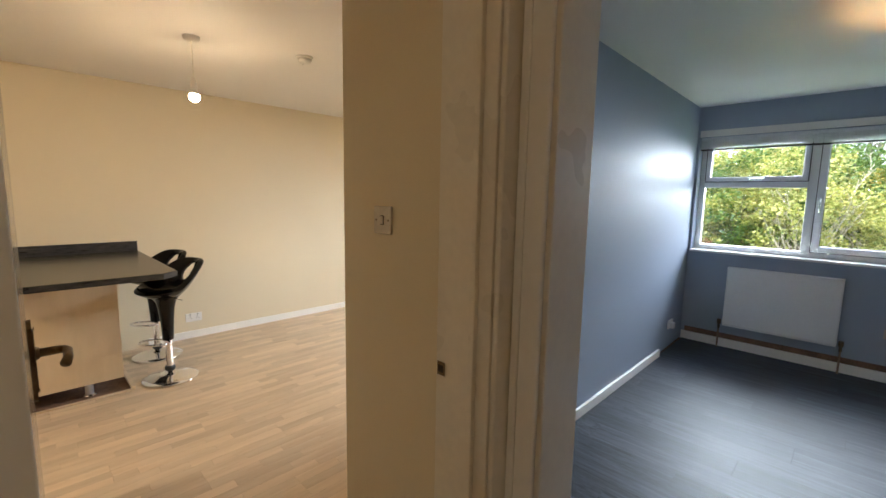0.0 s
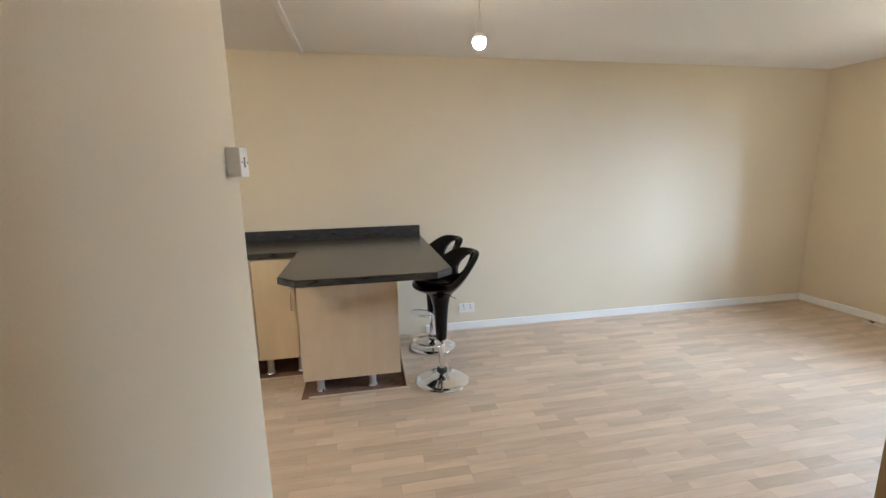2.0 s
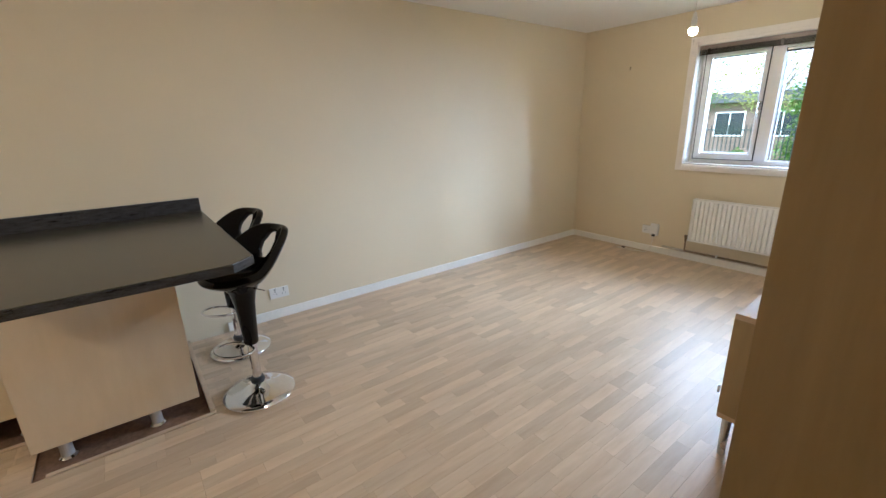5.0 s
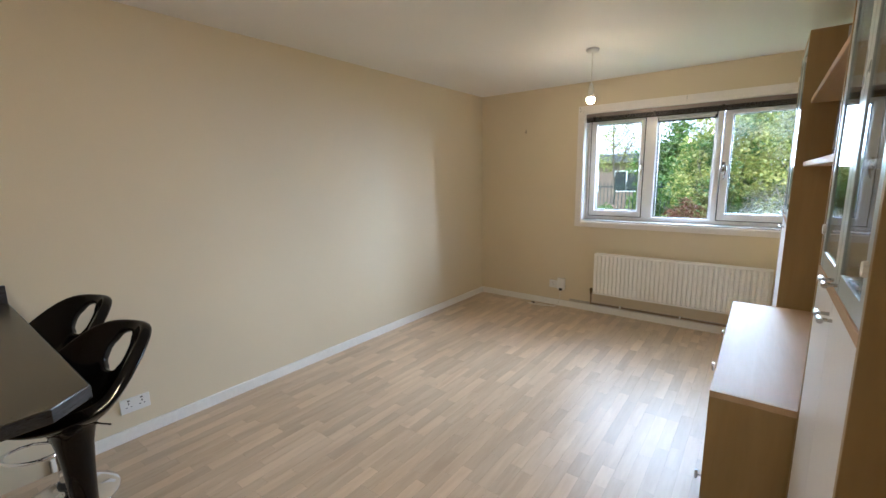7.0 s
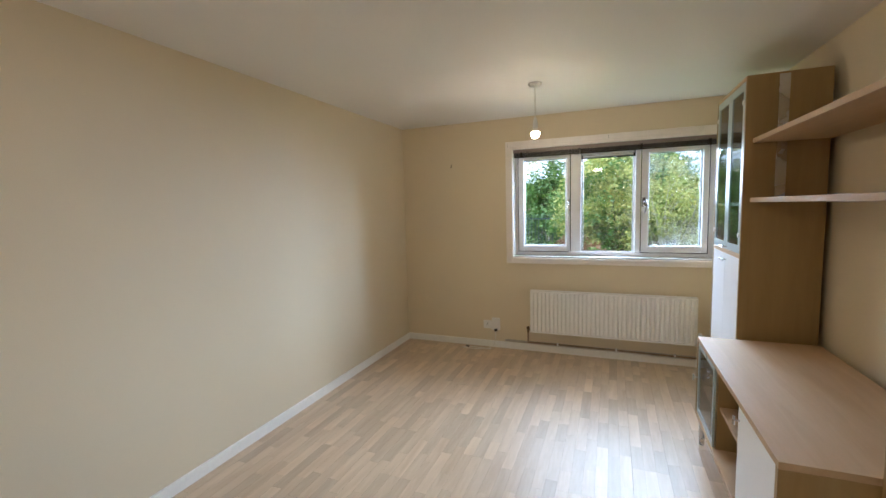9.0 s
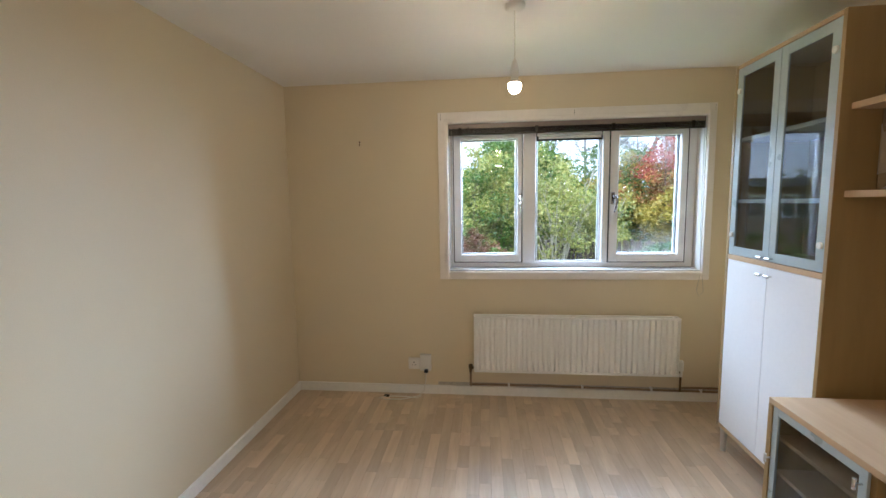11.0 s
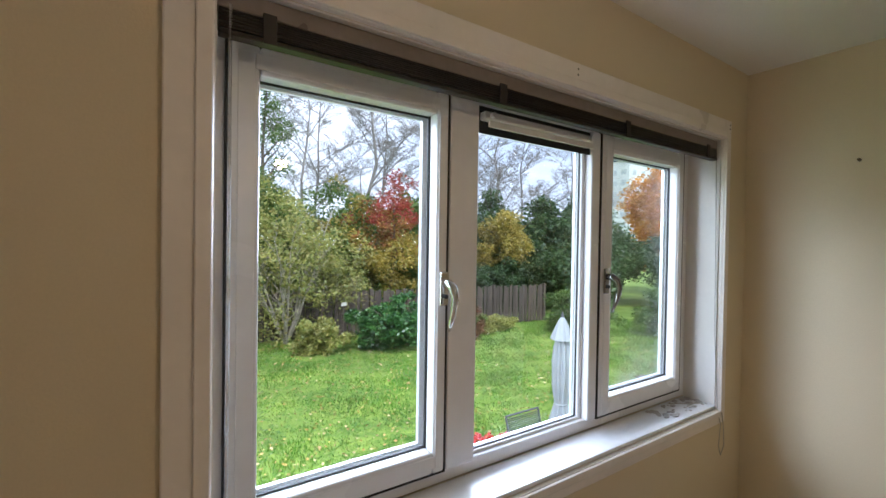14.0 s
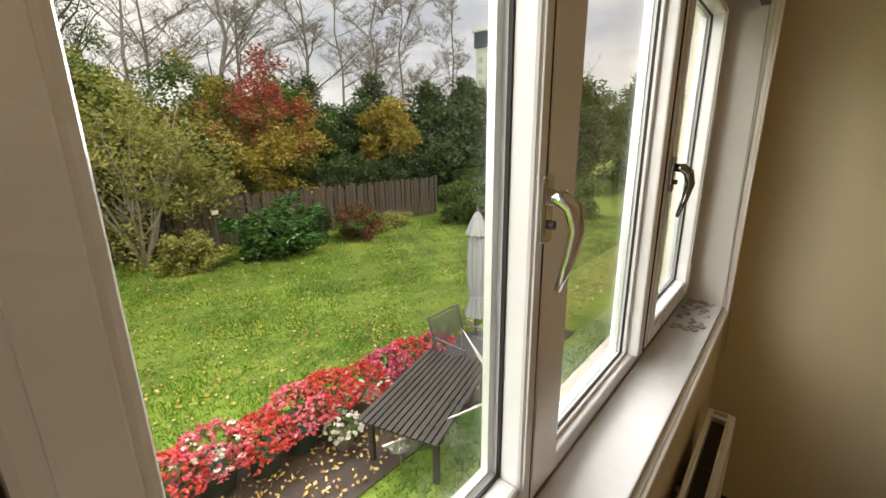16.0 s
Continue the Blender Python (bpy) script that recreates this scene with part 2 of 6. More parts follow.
# same birch as the lying panels, its colour darkened for shade on uprights
BIRCH_SHADED = wood("birch_veneer_shaded", (0.41, 0.285, 0.125), (0.33, 0.22, 0.09), 0.42, grain=(9, 9, 0.9), pores=0.6)
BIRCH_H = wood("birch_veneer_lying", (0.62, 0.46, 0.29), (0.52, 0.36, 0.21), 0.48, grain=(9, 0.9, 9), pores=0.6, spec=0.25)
MAPLE = wood("pale_maple_panel", (0.72, 0.58, 0.385), (0.64, 0.50, 0.315), 0.42, grain=(5, 5, 1.3), pores=0.5)
MAPLE_DOOR = wood("pale_maple_door", (0.74, 0.64, 0.47), (0.66, 0.55, 0.38), 0.4, grain=(5, 5, 1.0), pores=0.5)
WHITE_DOOR = mat("white_door_laminate", (0.86, 0.87, 0.89), 0.35, var=0.02, scale=3, fine=50, bump=0.0003)
ALU = mat("pale_blue_grey_glass_edge", (0.46, 0.53, 0.55), 0.3, 0.15, var=0.05, scale=5, fine=60, bump=0.0)
SPACER = mat("pale_aluminium_spacer", (0.82, 0.83, 0.84), 0.35, 0.4, bump=0.0)
STEEL = mat("brushed_steel", (0.62, 0.61, 0.6), 0.28, 1.0, var=0.1, scale=8, fine=120, bump=0.0005)
CHROME = mat("chrome", (0.82, 0.82, 0.84), 0.06, 1.0, var=0.04, scale=6, fine=40, bump=0.0, rvar=0.03)
# chrome with a darkened colour for dark reflections and backlight
CHROME_BACKLIT = mat("chrome_backlit", (0.34, 0.33, 0.33), 0.12, 1.0, var=0.1, scale=6, fine=40, bump=0.0, rvar=0.03)
BRASS = mat("antique_bronze", (0.17, 0.12, 0.07), 0.38, 0.85, var=0.3, scale=30, fine=120, bump=0.0006)
BLACK_PLASTIC = mat("glossy_black_plastic", (0.004, 0.0035, 0.0035), 0.08, var=0.2, scale=9, fine=40, bump=0.0, spec=0.2, rvar=0.02)
BLACK_RUBBER = mat("dull_black_plastic", (0.02, 0.02, 0.02), 0.5, bump=0.0)
STONE = mat("dark_stone_laminate", (0.058, 0.055, 0.044), 0.24, var=0.30, scale=4, fine=140, bump=0.0004, rvar=0.012)
STONE_EDGE = mat("dark_stone_laminate_front", (0.046, 0.046, 0.048), 0.30, var=0.85, scale=14, fine=90, bump=0.0005, stretch=(1, 1, 6))
LEG_GREY = mat("grey_plastic_leg", (0.62, 0.62, 0.62), 0.3, 0.5, bump=0.0)
SUBFLOOR = mat("bare_brown_subfloor", (0.19, 0.11, 0.07), 0.8, var=0.4, scale=9, fine=60, bump=0.003)
PLASTIC = mat("white_switch_plastic", (0.80, 0.78, 0.74), 0.35, var=0.02, bump=0.0)
PLATE = mat("aged_steel_plate", (0.52, 0.47, 0.40), 0.35, 0.7, var=0.12, scale=20, fine=90, bump=0.0004)
DARK_HOLE = mat("dark_hole", (0.02, 0.018, 0.015), 0.9, bump=0.0)
BLIND = mat("dark_bronze_slat", (0.03, 0.025, 0.022), 0.35, 0.2, var=0.2, scale=9, fine=60, bump=0.0)
BLIND_RAIL = mat("bronze_headrail", (0.24, 0.20, 0.18), 0.3, 0.2, var=0.1, scale=9, fine=60, bump=0.0)
BLIND_W = mat("pale_blind_slat", (0.7, 0.72, 0.74), 0.4, bump=0.0)
CORD = mat("grey_cord", (0.45, 0.42, 0.38), 0.8, bump=0.0)
PALE_CORD = mat("white_flex", (0.78, 0.75, 0.68), 0.5, bump=0.0)
DUST = mat("grey_fluff", (0.42, 0.40, 0.38), 0.95, var=0.3, bump=0.001)
LAMINATE = wood("pale_oak_laminate", (0.70, 0.56, 0.395), (0.53, 0.395, 0.26), 0.38, grain=(9, 1.1, 9), island=0.145, pores=0.8)
LAM_JOINT = mat("laminate_edge", (0.38, 0.27, 0.18), 0.7, bump=0.0)
DARK_LAM = wood("dark_grey_laminate", (0.088, 0.10, 0.125), (0.007, 0.008, 0.011), 0.46, grain=(1.5, 26, 26), island=0.3, spec=0.22)
DARK_JOINT = mat("dark_laminate_edge", (0.02, 0.02, 0.022), 0.7, bump=0.0)
PANE = glass_mat("window_glass", (0.97, 0.98, 0.98), 0.025, smear=0.05)
PANE_HAZY = glass_mat("misted_window_glass", (0.95, 0.97, 0.97), 0.03, smear=0.22)
CAB_GLASS = glass_mat("cabinet_glass", (0.76, 0.79, 0.79), 0.06)
BULB = glow_mat("lit_bulb", (1.0, 0.70, 0.40), BULB_GLOW)

# ---- building helpers ----
BASE = {}


def thing(name, at, label="", category="", group="", kind=""):
    """An Empty at the base of a thing; its parts are built in world coordinates."""
    ob = new(name)
    ob.location = at
    BASE[ob.name] = Vector(at)
    return tagged(ob, label, category, group, kind)


def mesh_of(name, bm, material, smooth=False):
    me = bpy.data.meshes.new(name)
    bm.normal_update()
    bm.to_mesh(me)
    bm.free()
    me.materials.append(material)
    if smooth:
        me.shade_smooth()
    return me


def part(name, bm, material, parent, label="", smooth=False):
    """Links a bmesh as one mesh object under a thing or under a part."""
    base = BASE[parent.name]
    bmesh.ops.translate(bm, verts=bm.verts, vec=-base)
    ob = new(name, mesh_of(name, bm, material, smooth))
    ob.parent = parent
    BASE[ob.name] = base
    return tagged(ob, label)


def single(name, bm, material, label="", category="", kind="", smooth=False, group=""):
    """A thing of one mesh, in world coordinates."""
    ob = new(name, mesh_of(name, bm, material, smooth))
    BASE[ob.name] = Vector((0, 0, 0))
    return tagged(ob, label, category, group, kind)


def box(x0, x1, y0, y1, z0, z1, bevel=0.0, bm=None, seg=2):
    b = bmesh.new()
    bmesh.ops.create_cube(b, size=1)
    for v in b.verts:
        v.co = Vector((x0 + (v.co.x + 0.5) * (x1 - x0), y0 + (v.co.y + 0.5) * (y1 - y0), z0 + (v.co.z + 0.5) * (z1 - z0)))
    if bevel:
        bmesh.ops.bevel(b, geom=b.edges[:], offset=bevel, segments=seg, affect="EDGES", profile=0.5)
    return join(bm, b)


def join(bm, b):
    """Adds the bmesh b to bm, if there is one."""
    if bm is None:
        return b
    me = bpy.data.meshes.new("tmp")
    b.to_mesh(me)
    b.free()
    bm.from_mesh(me)
    bpy.data.meshes.remove(me)
    return bm


def rod(p0, p1, r0, r1=None, seg=12, bm=None, caps=True):
    """A straight round bar from p0 to p1."""
    r1 = r0 if r1 is None else r1
    p0, p1 = Vector(p0), Vector(p1)
    b = bmesh.new()
    bmesh.ops.create_cone(b, cap_ends=caps, segments=seg, radius1=r0, radius2=r1, depth=(p1 - p0).length)
    turn = (p1 - p0).to_track_quat("Z", "Y").to_matrix().to_4x4()
    bmesh.ops.transform(b, matrix=Matrix.Translation((p0 + p1) / 2) @ turn, verts=b.verts)
    return join(bm, b)


def sweep(points, r, seg=8, bm=None, closed=False):
    """A round tube along points; r is a radius or a radius for each point."""
    b = bm if bm is not None else bmesh.new()
    pts = [Vector(p) for p in points]
    n = len(pts)
    radii = r if isinstance(r, (list, tuple)) else [r] * n
    rings = []
    side = None
    for i, p in enumerate(pts):
        a = pts[(i - 1) % n] if closed or i else p
        c = pts[(i + 1) % n] if closed or i < n - 1 else p
        d = (c - a).normalized()
        if side is None:
            side = d.orthogonal().normalized()
        side = (side - d * side.dot(d)).normalized()
        up = d.cross(side)
        rings.append([b.verts.new(p + (side * math.cos(k * math.tau / seg) + up * math.sin(k * math.tau / seg)) * radii[i]) for k in range(seg)])
    for i in range(n if closed else n - 1):
        q, w = rings[i], rings[(i + 1) % n]
        for k in range(seg):
            b.faces.new((q[k], q[(k + 1) % seg], w[(k + 1) % seg], w[k]))
    if not closed:
        b.faces.new(rings[0][::-1])
        b.faces.new(rings[-1])
    return b


def lathe(profile, at=(0, 0, 0), seg=28, bm=None):
    """A turned body: profile of (radius, height) from the bottom up."""
    b = bmesh.new()
    rings = []
    for r, z in profile:
        rings.append([b.verts.new((at[0] + r * math.cos(k * math.tau / seg), at[1] + r * math.sin(k * math.tau / seg), at[2] + z)) for k in range(seg)] if r > 1e-5 else [b.verts.new((at[0], at[1], at[2] + z))])
    for q, w in zip(rings, rings[1:]):
        for k in range(seg):
            if len(q) == 1 and len(w) > 1:
                b.faces.new((q[0], w[(k + 1) % seg], w[k]))
            elif len(w) == 1 and len(q) > 1:
                b.faces.new((q[k], q[(k + 1) % seg], w[0]))
            elif len(q) > 1:
                b.faces.new((q[k], q[(k + 1) % seg], w[(k + 1) % seg], w[k]))
    bmesh.ops.recalc_face_normals(b, faces=b.faces[:])
    return join(bm, b)


def slab(corners, z0, z1, bevel=0.0, bm=None):
    """An upright prism over a plan outline."""
    b = bmesh.new()
    lo = [b.verts.new((x, y, z0)) for x, y in corners]
    hi = [b.verts.new((x, y, z1)) for x, y in corners]
    b.faces.new(lo[::-1])
    b.faces.new(hi)
    for i in range(len(corners)):
        j = (i + 1) % len(corners)
        b.faces.new((lo[i], lo[j], hi[j], hi[i]))
    bmesh.ops.recalc_face_normals(b, faces=b.faces[:])
    if bevel:
        bmesh.ops.bevel(b, geom=b.edges[:], offset=bevel, segments=2, affect="EDGES", profile=0.5)
    return join(bm, b)


def frame_of(x0, x1, z0, z1, wl_, wr_, wb_, wt_, y0, y1, bevel=0.003, bm=None):
    """A rectangular frame in the x-z plane, its bars butted together."""
    bm = box(x0, x0 + wl_, y0, y1, z0, z1, bevel, bm)
    box(x1 - wr_, x1, y0, y1, z0, z1, bevel, bm)
    if wb_:
        box(x0 + wl_, x1 - wr_, y0 + 0.0005, y1 - 0.0005, z0, z0 + wb_, bevel, bm)
    if wt_:
        box(x0 + wl_, x1 - wr_, y0 + 0.0005, y1 - 0.0005, z1 - wt_, z1, bevel, bm)
    return bm


# ---- shell of the flat ----
H = 2.40
OPEN_X0, OPEN_X1, OPEN_Z0, OPEN_Z1 = -2.95, -1.130, 0.985, 2.085
BED_X0, BED_X1, BED_Z0, BED_Z1 = -0.765, 1.05, 0.955, 2.10
GROUND = -1.0

single("wall_west", box(-4.45, -4.2, -2.9, 5.0, GROUND, H), CREAM, "cream painted plain living room wall", "wall", "structure")
wn_bm = box(-4.45, OPEN_X0, 5.0, 5.215, GROUND, H)
box(OPEN_X0, OPEN_X1, 5.0, 5.215, GROUND, OPEN_Z0, bm=wn_bm)
box(OPEN_X0, OPEN_X1, 5.0, 5.28, OPEN_Z1, H, bm=wn_bm)
box(OPEN_X1, -0.86, 5.0, 5.215, GROUND, H, bm=wn_bm)
single("wall_north", wn_bm, CREAM, "cream painted window wall of the living room", "wall", "structure")
wb_bm = box(-0.86, BED_X0, 5.0, 5.215, GROUND, H)
box(BED_X0, BED_X1, 5.0, 5.215, GROUND, BED_Z0, bm=wb_bm)
box(BED_X0, BED_X1, 5.0, 5.28, BED_Z1, H, bm=wb_bm)
box(BED_X1, 2.6, 5.0, 5.215, GROUND, H, bm=wb_bm)
single("wall_bedroom_north", wb_bm, GREY_WALL, "grey painted window wall of the bedroom", "wall", "structure")
single("wall_partition", slab([(-0.827, 0.855), (-0.888, 5.0), (-0.842, 5.0), (-0.782, 0.855)], 0, H), CREAM, "cream painted partition wall behind the wall units", "wall", "structure")
single("wall_bedroom_west", slab([(-0.782, 0.95), (-0.842, 5.0), (-0.79, 5.0), (-0.735, 0.95)], 0, H), GREY_WALL, "satin grey painted bedroom wall", "wall", "structure")
single("wall_switch", box(-0.782, -0.262, 0.855, 0.95, 0, H), CREAM, "cream painted wall with a light switch", "wall", "structure")
single("wall_passage", box(-2.02, -0.30, -0.17, -0.068, 0, H), CREAM, "cream painted wall beside the open door", "wall", "structure")
single("wall_kitchen_south", box(-4.2, -0.3, -2.9, -2.7, 0, H), CREAM, "cream painted kitchen end wall", "wall", "structure")
single("wall_kitchen_east", box(-0.5, -0.3, -2.7, -0.17, 0, H), CREAM, "cream painted kitchen side wall", "wall", "structure")
hall = box(-0.30, -0.17, -1.3, 0.005, 0, H)
box(-0.30, -0.17, 0.005, 0.843, 2.04, H, bm=hall)
single("wall_hall_west", hall, CREAM, "cream painted hall wall with a doorway", "wall", "structure")
hb = box(0.66, 1.6, 0.98, 1.1, 0, H)
box(-0.13, 0.66, 0.98, 1.1, 2.04, H, bm=hb)
single("wall_hall_north", hb, CREAM, "cream painted hall wall with the bedroom doorway", "wall", "structure")
single("wall_hall_east", box(1.6, 1.75, -1.3, 1.1, 0, H), CREAM, "cream painted hall end wall", "wall", "structure")
single("wall_hall_south", box(-0.17, 1.75, -1.45, -1.3, 0, H), CREAM, "cream painted hall side wall", "wall", "structure")
single("wall_bedroom_east", box(2.45, 2.6, 1.1, 5.0, 0, H), GREY_WALL, "grey painted bedroom side wall", "wall", "structure")
single("wall_bedroom_south", box(1.6, 2.45, 0.95, 1.1, 0, H), GREY_WALL, "grey painted bedroom back wall", "wall", "structure")
single("ceiling", box(-4.45, 2.6, -2.9, 5.28, H, H + 0.2), CEIL, "matt white painted ceiling", "ceiling", "structure")
single("trim_ceiling_ridge", box(-4.2, -2.02, -0.115, -0.075, H - 0.022, H, 0.005), CEIL, "thin white ridge across the ceiling", "trim", "structure")
single("floor_slab", box(-4.45, 2.6, -2.9, 5.28, -0.2, -0.012), SUBFLOOR, "bare brown subfloor", "floor", "structure")


def skirting(name, x0, x1, y0, y1, h=0.072, m=SKIRT):
    bm = box(x0, x1, y0, y1, 0, h, 0.004)
    return single(name, bm, m, "white gloss painted skirting board", "baseboard", "structure")


skirting("baseboard_west", -4.2, -4.183, 0.83, 5.0)
skirting("baseboard_north", -4.183, -0.89, 4.983, 5.0)
skirting("baseboard_switch_wall", -0.80, -0.35, 0.838, 0.855)
skirting("baseboard_passage", -2.02, -0.31, -0.068, -0.052)
skirting("baseboard_passage_end", -2.036, -2.02, -0.17, -0.052)
skirting("baseboard_bedroom_west", -0.765, -0.742, 1.15, 4.2)
skirting("baseboard_bedroom_north", -0.78, 2.4, 4.975, 5.0, 0.085)
single("trim_scuffed_plaster", box(-3.05, -0.9, 4.992, 4.9985, 0.075, 0.098), DUSTY, "scuffed bare plaster line above the skirting", "trim", "structure")
single("trim_bedroom_gap", box(-0.75, 2.4, 4.985, 4.9985, 0.086, 0.135), SUBFLOOR, "dark unpainted gap above the bedroom skirting", "trim", "structure")

# door linings and architraves
lin = box(-0.348, -0.165, 0.843, 0.855, 0, 2.052, 0.002)
box(-0.31, -0.165, 0.003, 0.015, 0, 2.052, 0.002, lin)
box(-0.31, -0.165, 0.015, 0.843, 2.028, 2.04, 0.002, lin)
box(-0.222, -0.205, 0.828, 0.843, 0, 2.028, 0.002, lin)
single("door_frame_living", lin, CREAM_GLOSS, "cream gloss painted door lining", "door frame", "structure")
ar = box(-0.165, -0.150, 0.85, 0.925, 0, 2.10, 0.005)
box(-0.165, -0.150, -0.07, 0.003, 0, 2.10, 0.005, ar)
box(-0.165, -0.150, 0.003, 0.85, 2.035, 2.10, 0.005, ar)
single("trim_living_architrave", ar, CREAM_GLOSS, "cream gloss painted architrave", "trim", "structure")
single("wall_hall_corner", box(-0.262, -0.165, 0.855, 1.1, 0, H), CREAM, "cream painted corner between two doorways", "wall", "structure")
single("wall_bedroom_jamb", box(-0.165, -0.085, 0.93, 1.1, 0, H), CREAM, "cream painted wall beside the bedroom doorway", "wall", "structure")
br = box(-0.0845, -0.062, 0.932, 1.115, 0, 2.04, 0.003)
box(0.645, 0.66, 0.985, 1.115, 0, 2.04, 0.003, br)
box(-0.062, 0.645, 0.985, 1.115, 2.025, 2.04, 0.003, br)
single("door_frame_bedroom", br, CREAM_GLOSS, "cream gloss painted bedroom door lining", "door frame", "structure")
ba = box(-0.147, -0.073, 0.911, 0.929, 0, 2.09, 0.005)
box(-0.147, -0.125, 0.903, 0.913, 0, 2.088, 0.004, ba)
single("trim_bedroom_architrave", ba, GLOSS, "pale grey gloss painted architrave", "trim", "structure")
sp = thing("strike_plate", (-0.328, 0.842, 1.0), "small dark strike plate let into the door lining", "strike plate")
part("plate", box(-0.342, -0.314, 0.8405, 0.8425, 0.972, 1.010, 0.0005), BRASS, sp)
part("latch_hole", box(-0.337, -0.319, 0.8395, 0.8403, 0.981, 1.001), DARK_HOLE, sp)

# the open door
dr = thing("door_1", (-0.27, 0.033, 0), "white gloss painted flush door, standing open", "door", kind="structure")
part("leaf", box(-0.868, -0.14, 0.013, 0.053, 0.008, 2.02, 0.002), GLOSS, dr)
HX, HZ = -0.786, 1.107
hd = part("handle", box(HX - 0.0205, HX + 0.0205, 0.053, 0.060, HZ - 0.085, HZ + 0.055, 0.0), BRASS, dr, "antique bronze lever handle on a shaped plate")
for pz in (HZ - 0.085, HZ + 0.055):
    part("plate_end", rod((HX, 0.053, pz), (HX, 0.060, pz), 0.0205, seg=20), BRASS, hd)
part("plate_rim", box(HX - 0.0155, HX + 0.0155, 0.060, 0.0625, HZ - 0.083, HZ + 0.053, 0.002), BRASS, hd)
part("lever", sweep([(HX, 0.058, HZ), (HX, 0.098, HZ), (HX + 0.004, 0.108, HZ), (HX + 0.014, 0.113, HZ - 0.001), (HX + 0.045, 0.112, HZ - 0.006), (HX + 0.070, 0.106, HZ - 0.012)], [0.010, 0.009, 0.009, 0.009, 0.0085, 0.010], 12), BRASS, hd, smooth=True)
part("rose", rod((HX, 0.0625, HZ), (HX, 0.069, HZ), 0.015, 0.012, 16), BRASS, hd)
for pz in (HZ - 0.083, HZ + 0.055):
    part("screw", rod((HX, 0.0625, pz), (HX, 0.064, pz), 0.004, seg=8), BRASS, hd)

# ---- living room window ----
def upvc_window(name, x0, x1, z0, z1, label):
    return thing(name, ((x0 + x1) / 2, 5.15, z0), label, "window", kind="structure")


def sash(parent, x0, x1, z0, z1, w, y0, y1, wr=None, name="sash"):
    """An opening light: frame, gasket line and pane."""
    wr = wr or w
    s = part(name, frame_of(x0, x1, z0, z1, w, wr, w, w, y0, y1, 0.006), UPVC, parent)
    part("seal", frame_of(x0 - 0.0052, x1 + 0.0052, z0 - 0.0052, z1 + 0.0052, 0.005, 0.005, 0.005, 0.005, 5.1110, 5.1265, 0.0), GASKET, s, "black rubber seal line")
    part("inner_step", frame_of(x0 + 0.016, x1 - 0.014, z0 + 0.016, z1 - 0.016, w - 0.026, wr - 0.020, w - 0.026, w - 0.026, y0 - 0.0035, y0 - 0.0002, 0.0015), UPVC, s)
    part("gasket", frame_of(x0 + w - 0.002, x1 - wr + 0.002, z0 + w - 0.002, z1 - w + 0.002, 0.006, 0.006, 0.006, 0.006, 5.143, 5.149, 0.0), GASKET, s)
    return s


def pane(parent, x0, x1, z0, z1, y, m=PANE):
    p = part("pane", box(x0, x1, y, y + 0.005, z0, z1), m, parent)
    p.visible_shadow = False
    return p


win = upvc_window("window_1", OPEN_X0, OPEN_X1, OPEN_Z0, OPEN_Z1, "three-light white plastic window with dark lever handles")
FY0, FY1 = 5.125, 5.19
part("window_frame", frame_of(OPEN_X0, OPEN_X1, OPEN_Z0 + 0.012, OPEN_Z1, 0.032, 0.060, 0.04, 0.05, FY0, FY1, 0.004), UPVC, win)
part("mullion", box(-2.389, -2.292, 5.112, FY1, 1.035, 2.035, 0.005), UPVC, win)
part("mullion", box(-1.80, -1.7535, 5.112, FY1, 1.035, 2.035, 0.005), UPVC, win)
s1 = sash(win, -2.916, -2.3965, 1.038, 2.035, 0.058, 5.108, 5.175, 0.036)
s3 = sash(win, -1.746, -1.198, 1.038, 2.035, 0.062, 5.108, 5.175, 0.050)
pane(s1, -2.862, -2.430, 1.092, 1.982, 5.15)
pane(s3, -1.688, -1.244, 1.1, 1.974, 5.15, PANE_HAZY)
mid = part("fixed_light", frame_of(-2.2915, -1.8005, 1.0355, 2.034, 0.006, 0.018, 0.010, 0.05, 5.140, 5.172, 0.002), UPVC, win)
part("gasket", frame_of(-2.287, -1.816, 1.044, 1.984, 0.005, 0.005, 0.005, 0.005, 5.148, 5.154, 0.0), GASKET, mid)
pane(mid, -2.286, -1.80, 1.03, 1.985, 5.155)
part("spacer_bar", frame_of(-2.278, -1.81, 1.04, 1.975, 0.007, 0.014, 0.007, 0.007, 5.162, 5.172, 0.0), SPACER, mid)
for sx0, sx1, sp_ in ((-2.858, -2.434, s1), (-1.683, -1.248, s3)):
    part("spacer_bar", frame_of(sx0, sx1, 1.098, 1.976, 0.007, 0.014, 0.007, 0.007, 5.158, 5.170, 0.0), SPACER, sp_)
vent = part("trickle_vent", box(-2.285, -1.812, 5.096, 5.124, 1.988, 2.012, 0.006), UPVC, win, "white trickle vent with a dark slot")
part("slot", box(-2.275, -1.822, 5.088, 5.096, 1.966, 1.984, 0.002), UPVC, vent)
part("knob", rod((-2.26, 5.085, 2.0), (-2.26, 5.096, 2.0), 0.008, seg=12), UPVC, vent)
part("knob", rod((-1.835, 5.085, 2.0), (-1.835, 5.096, 2.0), 0.008, seg=12), UPVC, vent)
# thin black sheet painted in for the shade behind the vent
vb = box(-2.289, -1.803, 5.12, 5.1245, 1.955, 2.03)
part("vent_shade_sheet", vb, GASKET, vent)


